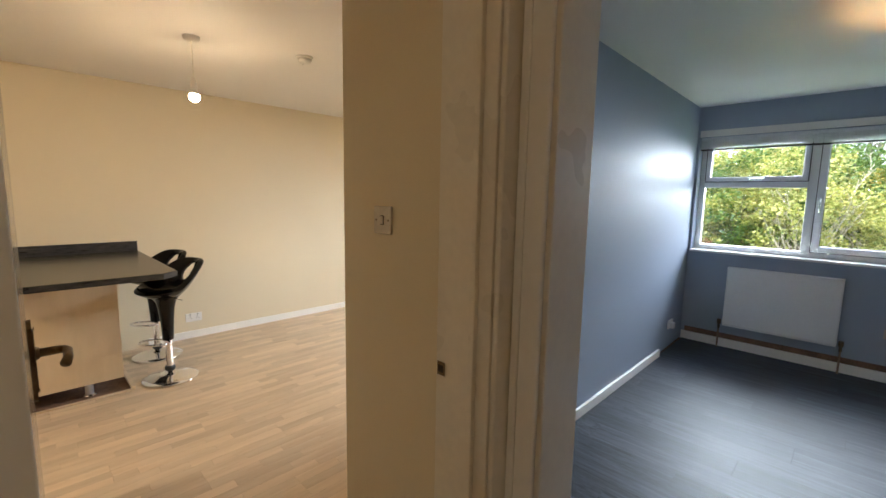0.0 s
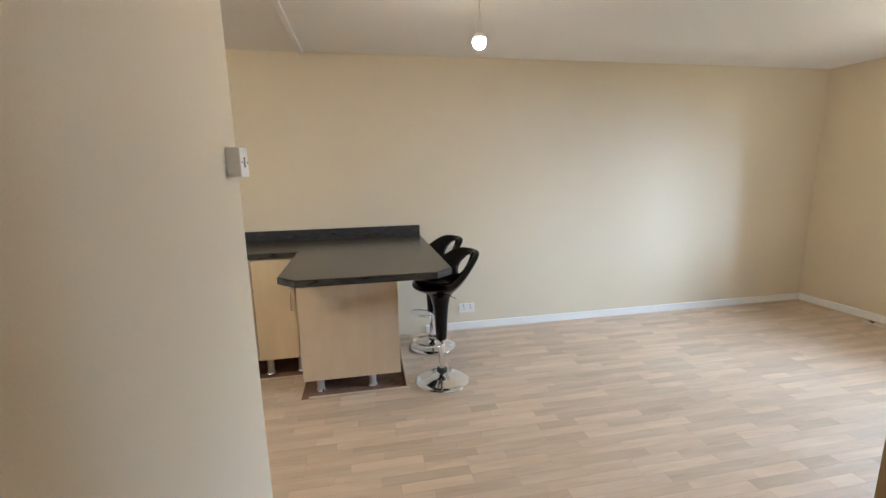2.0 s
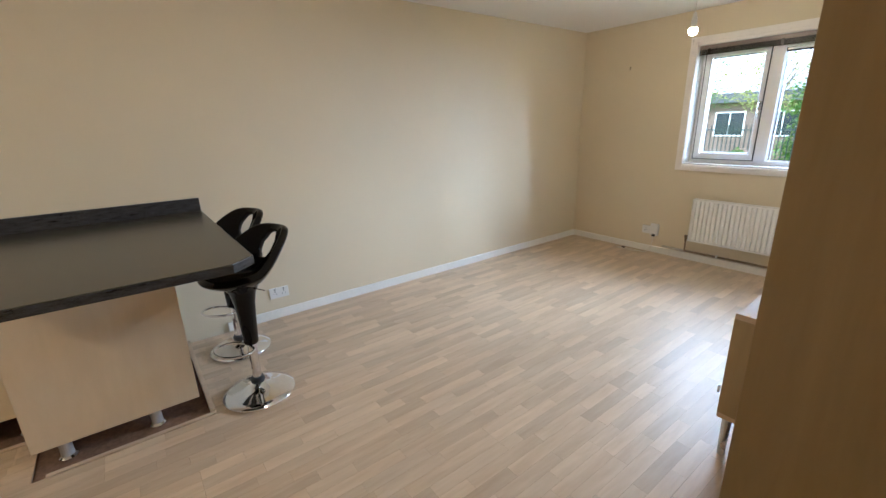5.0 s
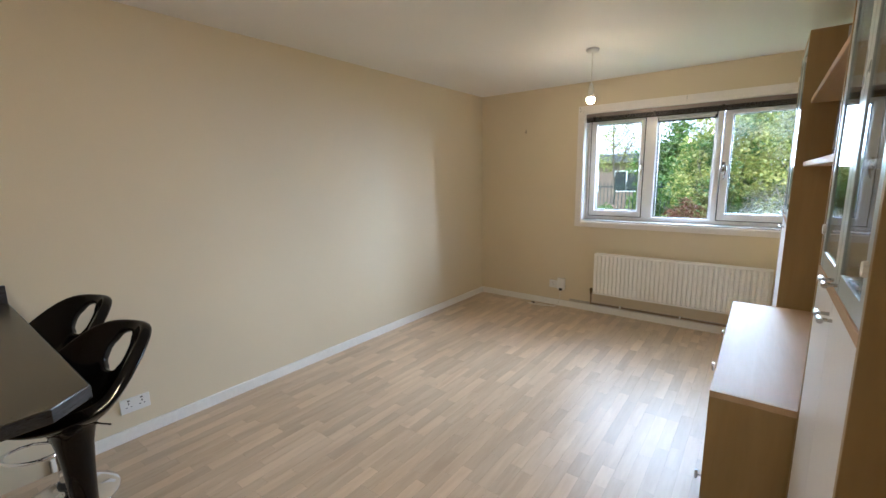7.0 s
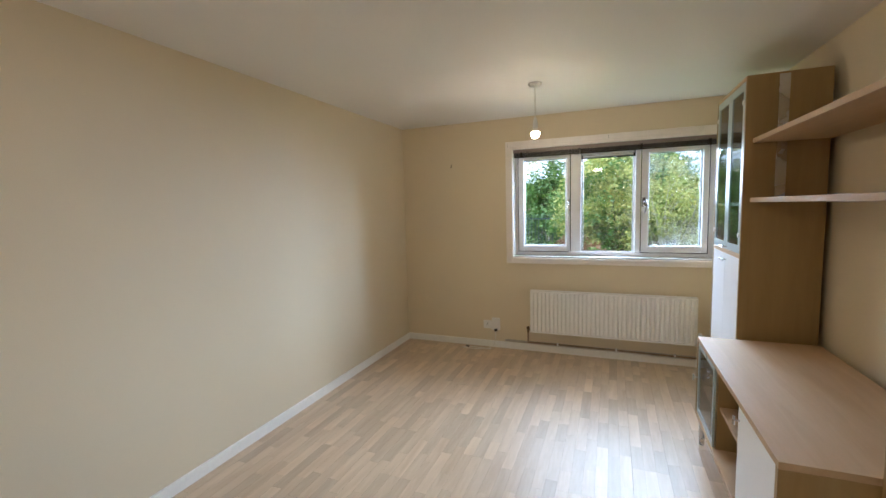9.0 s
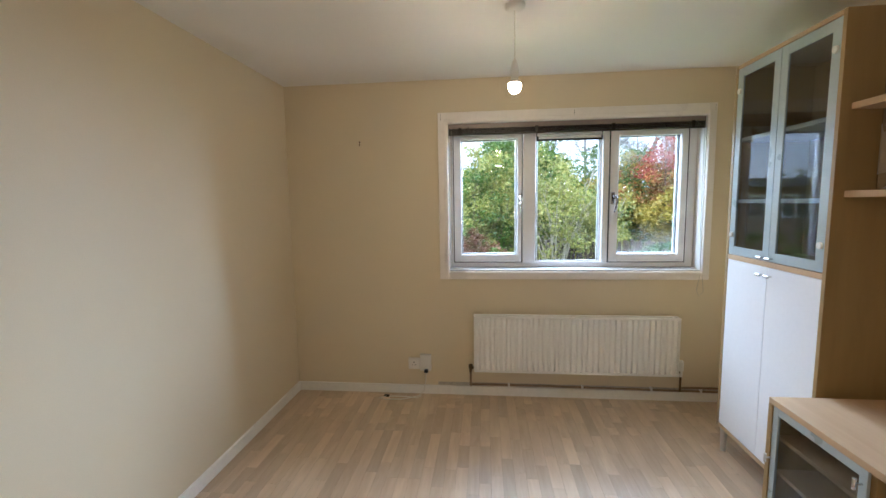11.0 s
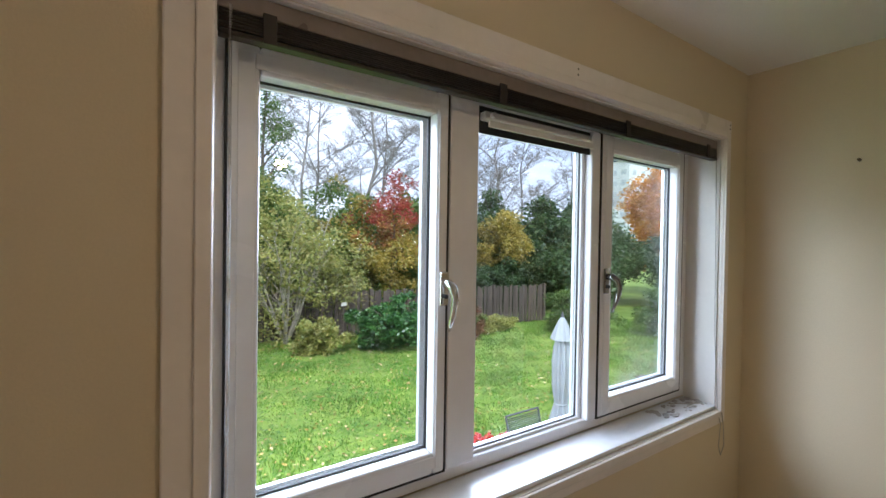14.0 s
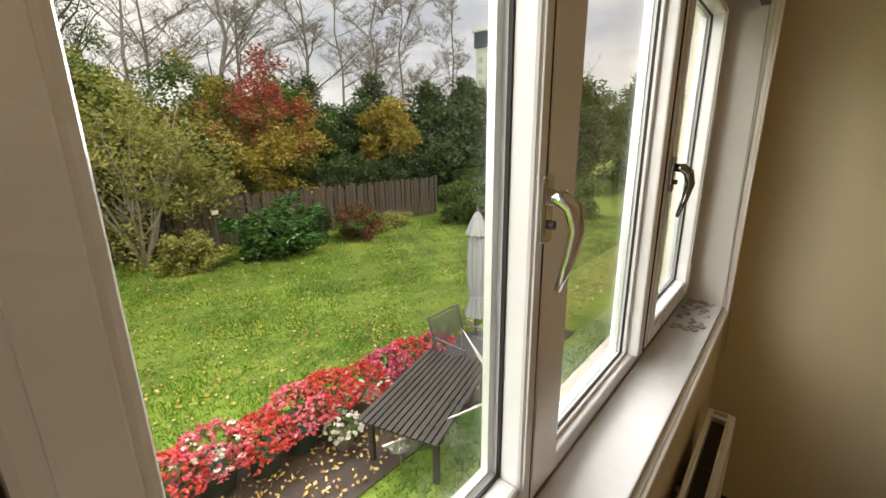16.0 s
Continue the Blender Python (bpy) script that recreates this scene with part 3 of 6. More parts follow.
def window_handle(x, z, lean, m, label):
    hh = part("handle", box(x - 0.013, x + 0.013, 5.096, 5.1045, z - 0.085, z + 0.004, 0.004), m, win, label)
    part("grip", sweep([(x, 5.098, z - 0.024), (x + lean * 0.002, 5.080, z - 0.025), (x + lean * 0.006, 5.068, z - 0.036), (x + lean * 0.010, 5.062, z - 0.064), (x + lean * 0.008, 5.069, z - 0.105), (x + lean * 0.003, 5.080, z - 0.148)], [0.010, 0.012, 0.012, 0.0105, 0.008, 0.0045], 12), m, hh, smooth=True)
    part("lock_button", rod((x, 5.088, z - 0.060), (x, 5.096, z - 0.060), 0.006, seg=10), BLACK_RUBBER, hh)


window_handle(-2.410, 1.565, 1, CHROME, "polished chrome espagnolette handle")
window_handle(-1.725, 1.560, 2, CHROME_BACKLIT, "chrome espagnolette handle coloured dark as if backlit")

rev = box(OPEN_X0, OPEN_X0 + 0.004, 4.999, FY0, OPEN_Z0, OPEN_Z1)
box(OPEN_X1 - 0.004, OPEN_X1, 4.999, FY0, OPEN_Z0, OPEN_Z1, bm=rev)
box(OPEN_X0 + 0.004, OPEN_X1 - 0.004, 4.999, FY0, OPEN_Z1 - 0.004, OPEN_Z1, bm=rev)
single("trim_window_reveal", rev, GLOSS, "white gloss painted window reveal", "trim", "structure")
single("window_sill", box(OPEN_X0 + 0.004, OPEN_X1 - 0.004, 4.996, FY0, OPEN_Z0 - 0.002, OPEN_Z0 + 0.011, 0.003), SILL_WHITE, "white gloss painted inner window sill", "window sill", "structure")
arc = thing("window_architrave", (-2.03, 5.0, 0.925), "pinkish white gloss painted window architrave", "trim", kind="structure")
AX0, AX1, AZ0, AZ1 = -3.022, -1.076, 0.922, 2.163


def architrave_bar(x0, x1, z0, z1, inner):
    bm = box(x0, x1, 4.984, 4.9995, z0, z1, 0.003)
    ix0, ix1, iz0, iz1 = inner
    box(ix0, ix1, 4.976, 4.986, iz0, iz1, 0.003, bm)
    part("architrave", bm, ARCH, arc)


architrave_bar(AX0, OPEN_X0, AZ0, AZ1, (OPEN_X0 - 0.028, OPEN_X0 - 0.002, OPEN_Z0 - 0.03, OPEN_Z1 + 0.03))
architrave_bar(OPEN_X1, AX1, AZ0, AZ1, (OPEN_X1 + 0.002, OPEN_X1 + 0.026, OPEN_Z0 - 0.03, OPEN_Z1 + 0.03))
architrave_bar(OPEN_X0, OPEN_X1, OPEN_Z1, AZ1, (OPEN_X0, OPEN_X1, OPEN_Z1 + 0.002, OPEN_Z1 + 0.028))
architrave_bar(OPEN_X0, OPEN_X1, AZ0, OPEN_Z0 - 0.003, (OPEN_X0, OPEN_X1, OPEN_Z0 - 0.03, OPEN_Z0 - 0.006))
holes = bmesh.new()
for hx in (-3.0, -2.04, -1.09):
    for k in range(3):
        rod((hx, 4.9835, 2.145 - k * 0.016), (hx, 4.984, 2.145 - k * 0.016), 0.0028, seg=8, bm=holes)
part("screw_holes", holes, DARK_HOLE, arc)

single("window_sill_outer", slab([(OPEN_X0, FY1), (OPEN_X1, FY1), (OPEN_X1, 5.235), (OPEN_X0, 5.235)], OPEN_Z0 + 0.001, OPEN_Z0 + 0.02, 0.004), DUSTY, "grey weathered outer window sill", "window sill", "structure")

# raised venetian blind
bl = thing("venetian_blind", (-2.03, 5.035, 2.08), "dark bronze venetian blind pulled fully up", "blind")
part("headrail", box(-2.945, -1.135, 5.012, 5.040, 2.046, 2.080, 0.002), BLIND_RAIL, bl)
for k in range(8):
    z = 2.0445 - k * 0.0042
    part("slat", slab([(-2.942, 5.010 + (k % 3) * 0.001), (-1.138, 5.010 + (k % 2) * 0.0015), (-1.138, 5.036), (-2.942, 5.036)], z - 0.0024, z), BLIND, bl)
part("bottom_rail", box(-2.942, -1.138, 5.008, 5.034, 2.000, 2.0095, 0.003), BLIND, bl)
for x in (-2.86, -2.30, -1.76, -1.22):
    part("ladder_tape", box(x - 0.012, x + 0.012, 5.004, 5.0075, 1.998, 2.052, 0.001), BLIND, bl)
part("wand", sweep([(-2.925, 5.004, 2.05), (-2.925, 5.002, 1.7), (-2.926, 5.002, 1.12)], 0.0032, 6), glass_mat("clear_wand", (0.97, 0.97, 0.97), 0.3), bl, "clear plastic tilt wand")
cordp = [(-1.142, 5.012, 2.03), (-1.142, 5.006, 1.7), (-1.142, 5.002, 1.3), (-1.13, 4.99, 0.98), (-1.15, 4.968, 0.93), (-1.165, 4.968, 0.85), (-1.145, 4.968, 0.805), (-1.118, 4.968, 0.84), (-1.126, 4.968, 0.92), (-1.132, 4.972, 0.975)]
part("pull_cord", sweep(cordp, 0.0016, 5), CORD, bl, "thin grey looped pull cord")

fluff = bmesh.new()
rnd = random.Random(5)
for k in range(46):
    x, y = -1.15 - rnd.random() ** 1.5 * 0.3, 5.02 + rnd.random() * 0.085
    s = 0.004 + rnd.random() * 0.010
    bmesh.ops.create_icosphere(fluff, subdivisions=1, radius=s, matrix=Matrix.Translation((x, y, OPEN_Z0 + 0.011 + s * 0.25)) @ Matrix.Diagonal((1.4, 1.0, 0.3, 1)))
single("dust_fluff", fluff, DUST, "clumps of grey dust and plaster crumbs on the sill", "dust", kind="stuff")
single("loose_cord", sweep([(-1.16, 5.03, OPEN_Z0 + 0.014), (-1.24, 5.07, OPEN_Z0 + 0.015), (-1.30, 5.10, OPEN_Z0 + 0.018), (-1.22, 5.11, OPEN_Z0 + 0.02), (-1.12, 5.09, OPEN_Z0 + 0.014), (-1.15, 5.05, OPEN_Z0 + 0.014), (-1.25, 5.05, OPEN_Z0 + 0.014)], 0.0018, 5), CORD, "loose grey cord lying on the window sill", "cord")


# ---- radiators ----
def radiator(name, x0, x1, z0, z1, yf, yb, m, label, flutes, cat="radiator"):
    r = thing(name, ((x0 + x1) / 2, yb, z0), label, cat)
    b = bmesh.new()
    n = max(1, flutes * 6)
    prof = []
    for i in range(n + 1):
        x = x0 + 0.012 + (x1 - x0 - 0.024) * i / n
        ph = i % 6
        prof.append((x, yf + (0.0 if ph in (0, 1, 2, 3) or not flutes else 0.0175)))
    lo = [b.verts.new((x, y, z0 + 0.018)) for x, y in prof]
    hi = [b.verts.new((x, y, z1 - 0.018)) for x, y in prof]
    for i in range(n):
        b.faces.new((lo[i], lo[i + 1], hi[i + 1], hi[i]))
    part("panel_back", box(x0, x1, yf + 0.0195, yf + 0.0255, z0, z1, 0.0025), m, r)
    part("bottom_rail", box(x0, x1, yf + 0.002, yf + 0.0193, z0, z0 + 0.017, 0.004), m, r)
    part("top_rail", box(x0, x1, yf + 0.002, yf + 0.0193, z1 - 0.017, z1, 0.004), m, r)
    part("front_panel", b, m, r)
    part("rear_panel", box(x0, x1, yb - 0.02, yb - 0.004, z0, z1, 0.004), m, r)
    k = int((x1 - x0) / 0.03)
    # fins get a dark brown colour instead of the panel enamel
    fin = mesh_of("convector_fin", box(-0.0008, 0.0008, yf + 0.021 - yb, -0.021, 0.04, z1 - z0 - 0.03), mat(name + "_dark_fin", (0.16, 0.14, 0.12), 0.8, bump=0.0))
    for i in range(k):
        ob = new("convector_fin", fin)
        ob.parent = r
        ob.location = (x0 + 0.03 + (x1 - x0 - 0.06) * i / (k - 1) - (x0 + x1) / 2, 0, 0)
    part("side_cap", box(x0 - 0.002, x0 + 0.004, yf + 0.012, yb - 0.003, z0 + 0.02, z1 - 0.001, 0.001), m, r)
    part("side_cap", box(x1 - 0.004, x1 + 0.002, yf + 0.012, yb - 0.003, z0 + 0.02, z1 - 0.001, 0.001), m, r)
    xm = (x0 + x1) / 2
    part("top_bridge", box(xm - 0.012, xm + 0.012, yf + 0.016, yb - 0.012, z1 - 0.006, z1 + 0.001, 0.001), m, r)
    part("top_bridge", box(x1 - 0.05, x1 - 0.03, yf + 0.016, yb - 0.012, z1 - 0.006, z1 + 0.001, 0.001), m, r)
    part("bracket", box(xm - 0.4, xm - 0.37, yb - 0.006, yb + 0.02, z0 + 0.1, z1 - 0.1), m, r)
    part("bracket", box(xm + 0.37, xm + 0.4, yb - 0.006, yb + 0.02, z0 + 0.1, z1 - 0.1), m, r)
    return r


rad = radiator("radiator", -2.764, -1.289, 0.225, 0.658, 4.888, 4.976, RAD, "cream enamel double panel radiator below the window", 37)
vl = part("valve", lathe([(0, 0), (0.011, 0), (0.011, 0.03), (0.016, 0.032), (0.016, 0.055), (0.009, 0.06), (0, 0.06)], (-2.792, 4.93, 0.215), 14), BRASS, rad, "tarnished lockshield valve")
part("tail_pipe", rod((-2.792, 4.93, 0.10), (-2.792, 4.93, 0.215), 0.0075, seg=10), COPPER, vl)
part("union", rod((-2.79, 4.93, 0.24), (-2.762, 4.93, 0.25), 0.009, seg=10), BRASS, vl)
tv = part("thermostatic_valve", lathe([(0, 0), (0.012, 0), (0.012, 0.04), (0.018, 0.045), (0.018, 0.11), (0.013, 0.122), (0, 0.123)], (-1.262, 4.93, 0.215), 16), PLASTIC, rad, "white thermostatic valve head")
part("tail_pipe", rod((-1.262, 4.93, 0.10), (-1.262, 4.93, 0.215), 0.0075, seg=10), BRASS, tv)
part("union", rod((-1.292, 4.93, 0.25), (-1.258, 4.93, 0.245), 0.009, seg=10), BRASS, tv)
pipes = thing("heating_pipe", (-2.0, 4.965, 0.1), "old painted heating pipes along the skirting", "pipe")
part("pipe", sweep([(-2.792, 4.93, 0.105), (-2.79, 4.955, 0.1), (-2.75, 4.966, 0.098), (-2.2, 4.967, 0.099), (-1.7, 4.966, 0.094), (-1.3, 4.966, 0.09), (-0.92, 4.966, 0.088)], 0.0075, 8), COPPER, pipes, smooth=True)
part("pipe", sweep([(-1.262, 4.93, 0.105), (-1.255, 4.95, 0.118), (-1.2, 4.955, 0.12), (-0.92, 4.955, 0.12)], 0.0075, 8), COPPER, pipes, smooth=True)
for x in (-2.5, -1.95, -1.45, -1.1):
    part("pipe_clip", box(x - 0.008, x + 0.008, 4.955, 4.983, 0.084, 0.112, 0.003), PLASTIC, pipes)


# ---- sockets, switches ----
def socket_plate(name, x0, x1, z0, z1, y, label, depth=0.03, twin=True):
    s = thing(name, ((x0 + x1) / 2, y, z0), label, "socket")
    part("box", box(x0, x1, y - depth, y, z0, z1, 0.004), PLASTIC, s)
    holes_ = bmesh.new()
    xm, zm = (x0 + x1) / 2, (z0 + z1) / 2
    for hx, hz, w, h in ((0, 0.012, 0.003, 0.005), (-0.011, -0.008, 0.004, 0.002), (0.011, -0.008, 0.004, 0.002)):
        box(xm + hx - w, xm + hx + w, y - depth - 0.0006, y - depth + 0.001, zm + hz - h, zm + hz + h, bm=holes_)
    part("pin_holes", holes_, DARK_HOLE, s)
    return s


socket_plate("wall_socket", -3.283, -3.193, 0.205, 0.292, 4.9995, "white surface-mounted wall socket by the skirting", 0.026)
adp = thing("aerial_box", (-3.14, 4.9995, 0.18), "white surface box with a plug and trailing cable", "wall box")
part("box", box(-3.19, -3.103, 4.967, 4.9995, 0.195, 0.325, 0.004), PLASTIC, adp)
part("plug", box(-3.155, -3.125, 4.94, 4.967, 0.188, 0.213, 0.005), BLACK_RUBBER, adp)
part("cable", sweep([(-3.14, 4.95, 0.188), (-3.145, 4.955, 0.12), (-3.16, 4.955, 0.04), (-3.2, 4.93, 0.006), (-3.32, 4.87, 0.005), (-3.45, 4.86, 0.005), (-3.5, 4.88, 0.005), (-3.44, 4.915, 0.005), (-3.30, 4.915, 0.005), (-3.2, 4.90, 0.005), (-3.18, 4.94, 0.006)], 0.004, 6), PALE_CORD, adp, "loose white cable on the floor")
part("cable_end", box(-3.47, -3.43, 4.905, 4.925, 0.001, 0.016, 0.004), BLACK_RUBBER, adp)
sw = thing("double_socket", (-4.1995, 1.19, 0.16), "white double wall socket above the skirting", "socket")
part("plate", box(-4.1995, -4.188, 1.145, 1.29, 0.165, 0.25, 0.003), PLASTIC, sw)
for yy in (1.185, 1.25):
    pins = bmesh.new()
    for dy, dz, a, b_ in ((0, 0.014, 0.003, 0.005), (-0.011, -0.006, 0.004, 0.002), (0.011, -0.006, 0.004, 0.002), (0.0, 0.032, 0.006, 0.004)):
        box(-4.1885, -4.1874, yy + dy - a, yy + dy + a, 0.205 + dz - b_, 0.205 + dz + b_, bm=pins)
    part("pin_holes", pins, DARK_HOLE, sw)


def light_switch(name, x, z, y, facing, m, label, depth):
    """A plate switch on a wall that faces along y; facing is +1 or -1."""
    s = thing(name, (x, y, z - 0.043), label, "light switch")
    ya, yb_ = sorted((y, y + facing * depth))
    part("plate", box(x - 0.043, x + 0.043, ya, yb_, z - 0.043, z + 0.043, 0.003), m, s)
    f = y + facing * depth
    ya, yb_ = sorted((f - facing * 0.001, f + facing * 0.004))
    r = part("rocker", box(x - 0.006, x + 0.006, ya, yb_, z - 0.012, z + 0.012, 0.001), PLASTIC if m is PLASTIC else PLATE, s)
    ya, yb_ = sorted((f + facing * 0.0001, f + facing * 0.0008))
    part("rocker_gap", box(x - 0.0085, x + 0.0085, ya, yb_, z - 0.0145, z + 0.0145), DARK_HOLE, s)
    for dx in (-0.030, 0.030):
        part("screw", rod((x + dx, f - facing * 0.001, z), (x + dx, f + facing * 0.001, z), 0.0036, seg=8), BRASS, s)
    return s


light_switch("light_switch", -0.600, 1.383, 0.8548, -1, PLATE, "aged metal plate light switch on the cream wall", 0.008)
light_switch("surface_switch", -1.95, 1.498, -0.0682, 1, PLASTIC, "white surface-mounted switch near the wall's end", 0.04)
for nx, nz, ny in ((-3.621, 1.968, 4.9995), (-3.622, 1.948, 4.9995)):
    single("wall_nail", rod((nx, ny, nz), (nx + 0.002, ny - 0.012, nz + 0.001), 0.0065, 0.005, 8), BRASS, "short rusty screw stuck in the wall", "screw", group="screws in the wall")
single("wall_nail", rod((-0.883, 4.64, 1.975), (-0.897, 4.64, 1.976), 0.0065, 0.005, 8), BRASS, "short rusty screw stuck in the wall", "screw", group="screws in the wall")


# ---- ceiling pendants and detector ----
def pendant(x, y, zb, label):
    p = thing("pendant_lamp", (x, y, H), label, "pendant lamp", "bare bulb pendants")
    part("ceiling_rose", lathe([(0, -0.026), (0.030, -0.026), (0.044, -0.018), (0.048, -0.004), (0.048, 0), (0, 0)], (x, y, H), 24), PLASTIC, p, smooth=True)
    part("flex", rod((x, y, zb + 0.115), (x, y, H - 0.025), 0.0032, seg=6), PALE_CORD, p)
    part("lamp_holder", lathe([(0, 0.118), (0.007, 0.118), (0.011, 0.110), (0.016, 0.085), (0.019, 0.08), (0.019, 0.042), (0.017, 0.036), (0, 0.036)], (x, y, zb), 18), PLASTIC, p, smooth=True)
    bb_ = part("bulb", lathe([(0, -0.034), (0.014, -0.031), (0.025, -0.022), (0.030, -0.008), (0.030, 0.003), (0.0285, 0.010), (0, 0.010)], (x, y, zb), 20), BULB, p, "lit warm white bulb", smooth=True)
    part("bulb_base", lathe([(0.0285, 0.0105), (0.026, 0.018), (0.017, 0.032), (0.013, 0.040), (0, 0.040)], (x, y, zb), 20), PLASTIC, bb_, smooth=True)
    return p


pendant(-2.566, 0.883, 2.047, "bare lit bulb on a white ceiling pendant")
pendant(-2.536, 3.893, 2.040, "bare lit bulb on a white ceiling pendant")
det = thing("smoke_detector", (-2.40, 1.54, H), "round white smoke detector on the ceiling", "smoke detector")
part("base", lathe([(0, -0.012), (0.055, -0.012), (0.058, 0), (0, 0)], (-2.40, 1.54, H), 28), PLASTIC, det, smooth=True)
part("body", lathe([(0, -0.042), (0.03, -0.042), (0.042, -0.035), (0.048, -0.013), (0, -0.013)], (-2.40, 1.54, H), 28), PLASTIC, det, smooth=True)
part("led", rod((-2.43, 1.54, H - 0.044), (-2.43, 1.54, H - 0.040), 0.003, seg=8), DARK_HOLE, det)


# ---- kitchen peninsula ----
WT = 0.92
wt_bm = slab([(-4.198, -2.65), (-3.615, -2.65), (-3.615, -0.155), (-2.87, -0.155), (-2.765, -0.05), (-2.765, 0.70), (-2.845, 0.795), (-4.198, 0.795)], WT - 0.040, WT, 0.004)
wt_ob = thing("worktop", (-3.6, 0.3, WT - 0.04), "dark stone-effect laminate worktop with clipped corners", "worktop")
part("top", wt_bm, STONE, wt_ob)
edge = bmesh.new()
ol = [(-3.615, -2.65), (-3.615, -0.155), (-2.87, -0.155), (-2.765, -0.05), (-2.765, 0.70), (-2.845, 0.795), (-4.198, 0.795)]
for (xa, ya), (xb, yb_) in zip(ol, ol[1:]):
    d = Vector((xb - xa, yb_ - ya, 0)).normalized()
    o = Vector((d.y, -d.x, 0)) * 0.0012
    q = [Vector((xa, ya, WT - 0.037)) + o, Vector((xb, yb_, WT - 0.037)) + o, Vector((xb, yb_, WT - 0.003)) + o, Vector((xa, ya, WT - 0.003)) + o]
    edge.faces.new([edge.verts.new(v) for v in q])
part("edge_strip", edge, STONE_EDGE, wt_ob, "dark speckled laminate edge")
part("upstand", box(-4.198, -4.178, -2.65, 0.795, WT + 0.0005, 1.005, 0.002), STONE_EDGE, wt_ob)


def leg(parent, x, y, h):
    g = part("leg", rod((x, y, 0.012), (x, y, h), 0.025, seg=18), LEG_GREY, parent, "grey plastic adjustable leg", smooth=False)
    part("foot", lathe([(0, 0), (0.035, 0), (0.036, 0.008), (0.027, 0.018), (0, 0.018)], (x, y, -0.006), 18), CHROME, g)


pen = thing("peninsula_cabinet", (-3.7, 0.19, 0), "pale maple peninsula base on grey legs without plinth", "cabinet")
part("end_panel", box(-3.310, -3.292, -0.136, 0.517, 0.09, 0.8795, 0.001), MAPLE, pen)
part("carcass", box(-4.17, -3.3105, 0.495, 0.513, 0.10, 0.8795), MAPLE_DOOR, pen)
part("carcass_side", box(-3.60, -3.3105, -0.132, -0.114, 0.10, 0.8795), MAPLE_DOOR, pen)
part("bottom", box(-4.17, -3.3105, -0.113, 0.494, 0.10, 0.118), MAPLE_DOOR, pen)
for lx, ly in ((-3.335, -0.03), (-3.335, 0.32), (-4.05, 0.40), (-4.05, -0.03)):
    leg(pen, lx, ly, 0.10)


def handle_bar(parent, x, y, z0, z1):
    hb_ = part("handle", sweep([(x, y, z0), (x + 0.028, y, z0 + 0.012), (x + 0.033, y, (z0 + z1) / 2), (x + 0.028, y, z1 - 0.012), (x, y, z1)], 0.006, 8), STEEL, parent, "brushed steel bow handle", smooth=True)
    return hb_


base = thing("base_cabinet", (-3.9, -0.4, 0), "pale maple base cabinet with one door", "cabinet", "kitchen base cabinets")
part("carcass", box(-4.17, -3.626, -0.478, -0.14, 0.13, 0.8795), MAPLE_DOOR, base)
part("filler", box(-3.6255, -3.606, -0.192, -0.142, 0.135, 0.872, 0.001), MAPLE_DOOR, base)
d1 = part("door", box(-3.621, -3.602, -0.474, -0.197, 0.135, 0.872, 0.0015), MAPLE_DOOR, base)
handle_bar(d1, -3.602, -0.222, 0.50, 0.68)
for ly in (-0.20, -0.42):
    leg(base, -3.68, ly, 0.13)
drw = thing("drawer_unit", (-3.9, -0.9, 0), "pale maple base unit with three drawers", "cabinet", "kitchen base cabinets")
part("carcass", box(-4.17, -3.626, -1.10, -0.482, 0.13, 0.8795), MAPLE_DOOR, drw)
for z0, z1 in ((0.135, 0.424), (0.430, 0.714), (0.720, 0.872)):
    part("drawer_front", box(-3.621, -3.602, -1.096, -0.480, z0, z1, 0.0015), MAPLE_DOOR, drw)
for ly in (-0.55, -1.04):
    leg(drw, -3.68, ly, 0.13)
single("floor_bare_patch", box(-4.19, -3.235, -0.14, 0.548, -0.0115, -0.006), SUBFLOOR, "bare brown floor under the peninsula", "floor", "structure")
single("floor_bare_strip", box(-4.19, -3.575, -2.6, -0.145, -0.0115, -0.006), SUBFLOOR, "bare brown floor under the kitchen units", "floor", "structure")
strips = thing("floor_edging", (-3.4, 0.2, 0), "pale wood edging strips round the cut-out floor", "trim", kind="structure")
part("edging", box(-3.236, -3.214, -0.10, 0.57, 0, 0.012, 0.003), LAMINATE, strips)
part("edging", slab([(-4.18, 0.548), (-3.236, 0.548), (-3.236, 0.572), (-4.18, 0.572)], 0, 0.022, 0.002), LAMINATE, strips)
part("edging", box(-3.575, -3.552, -2.6, -0.15, 0, 0.012, 0.003), LAMINATE, strips)


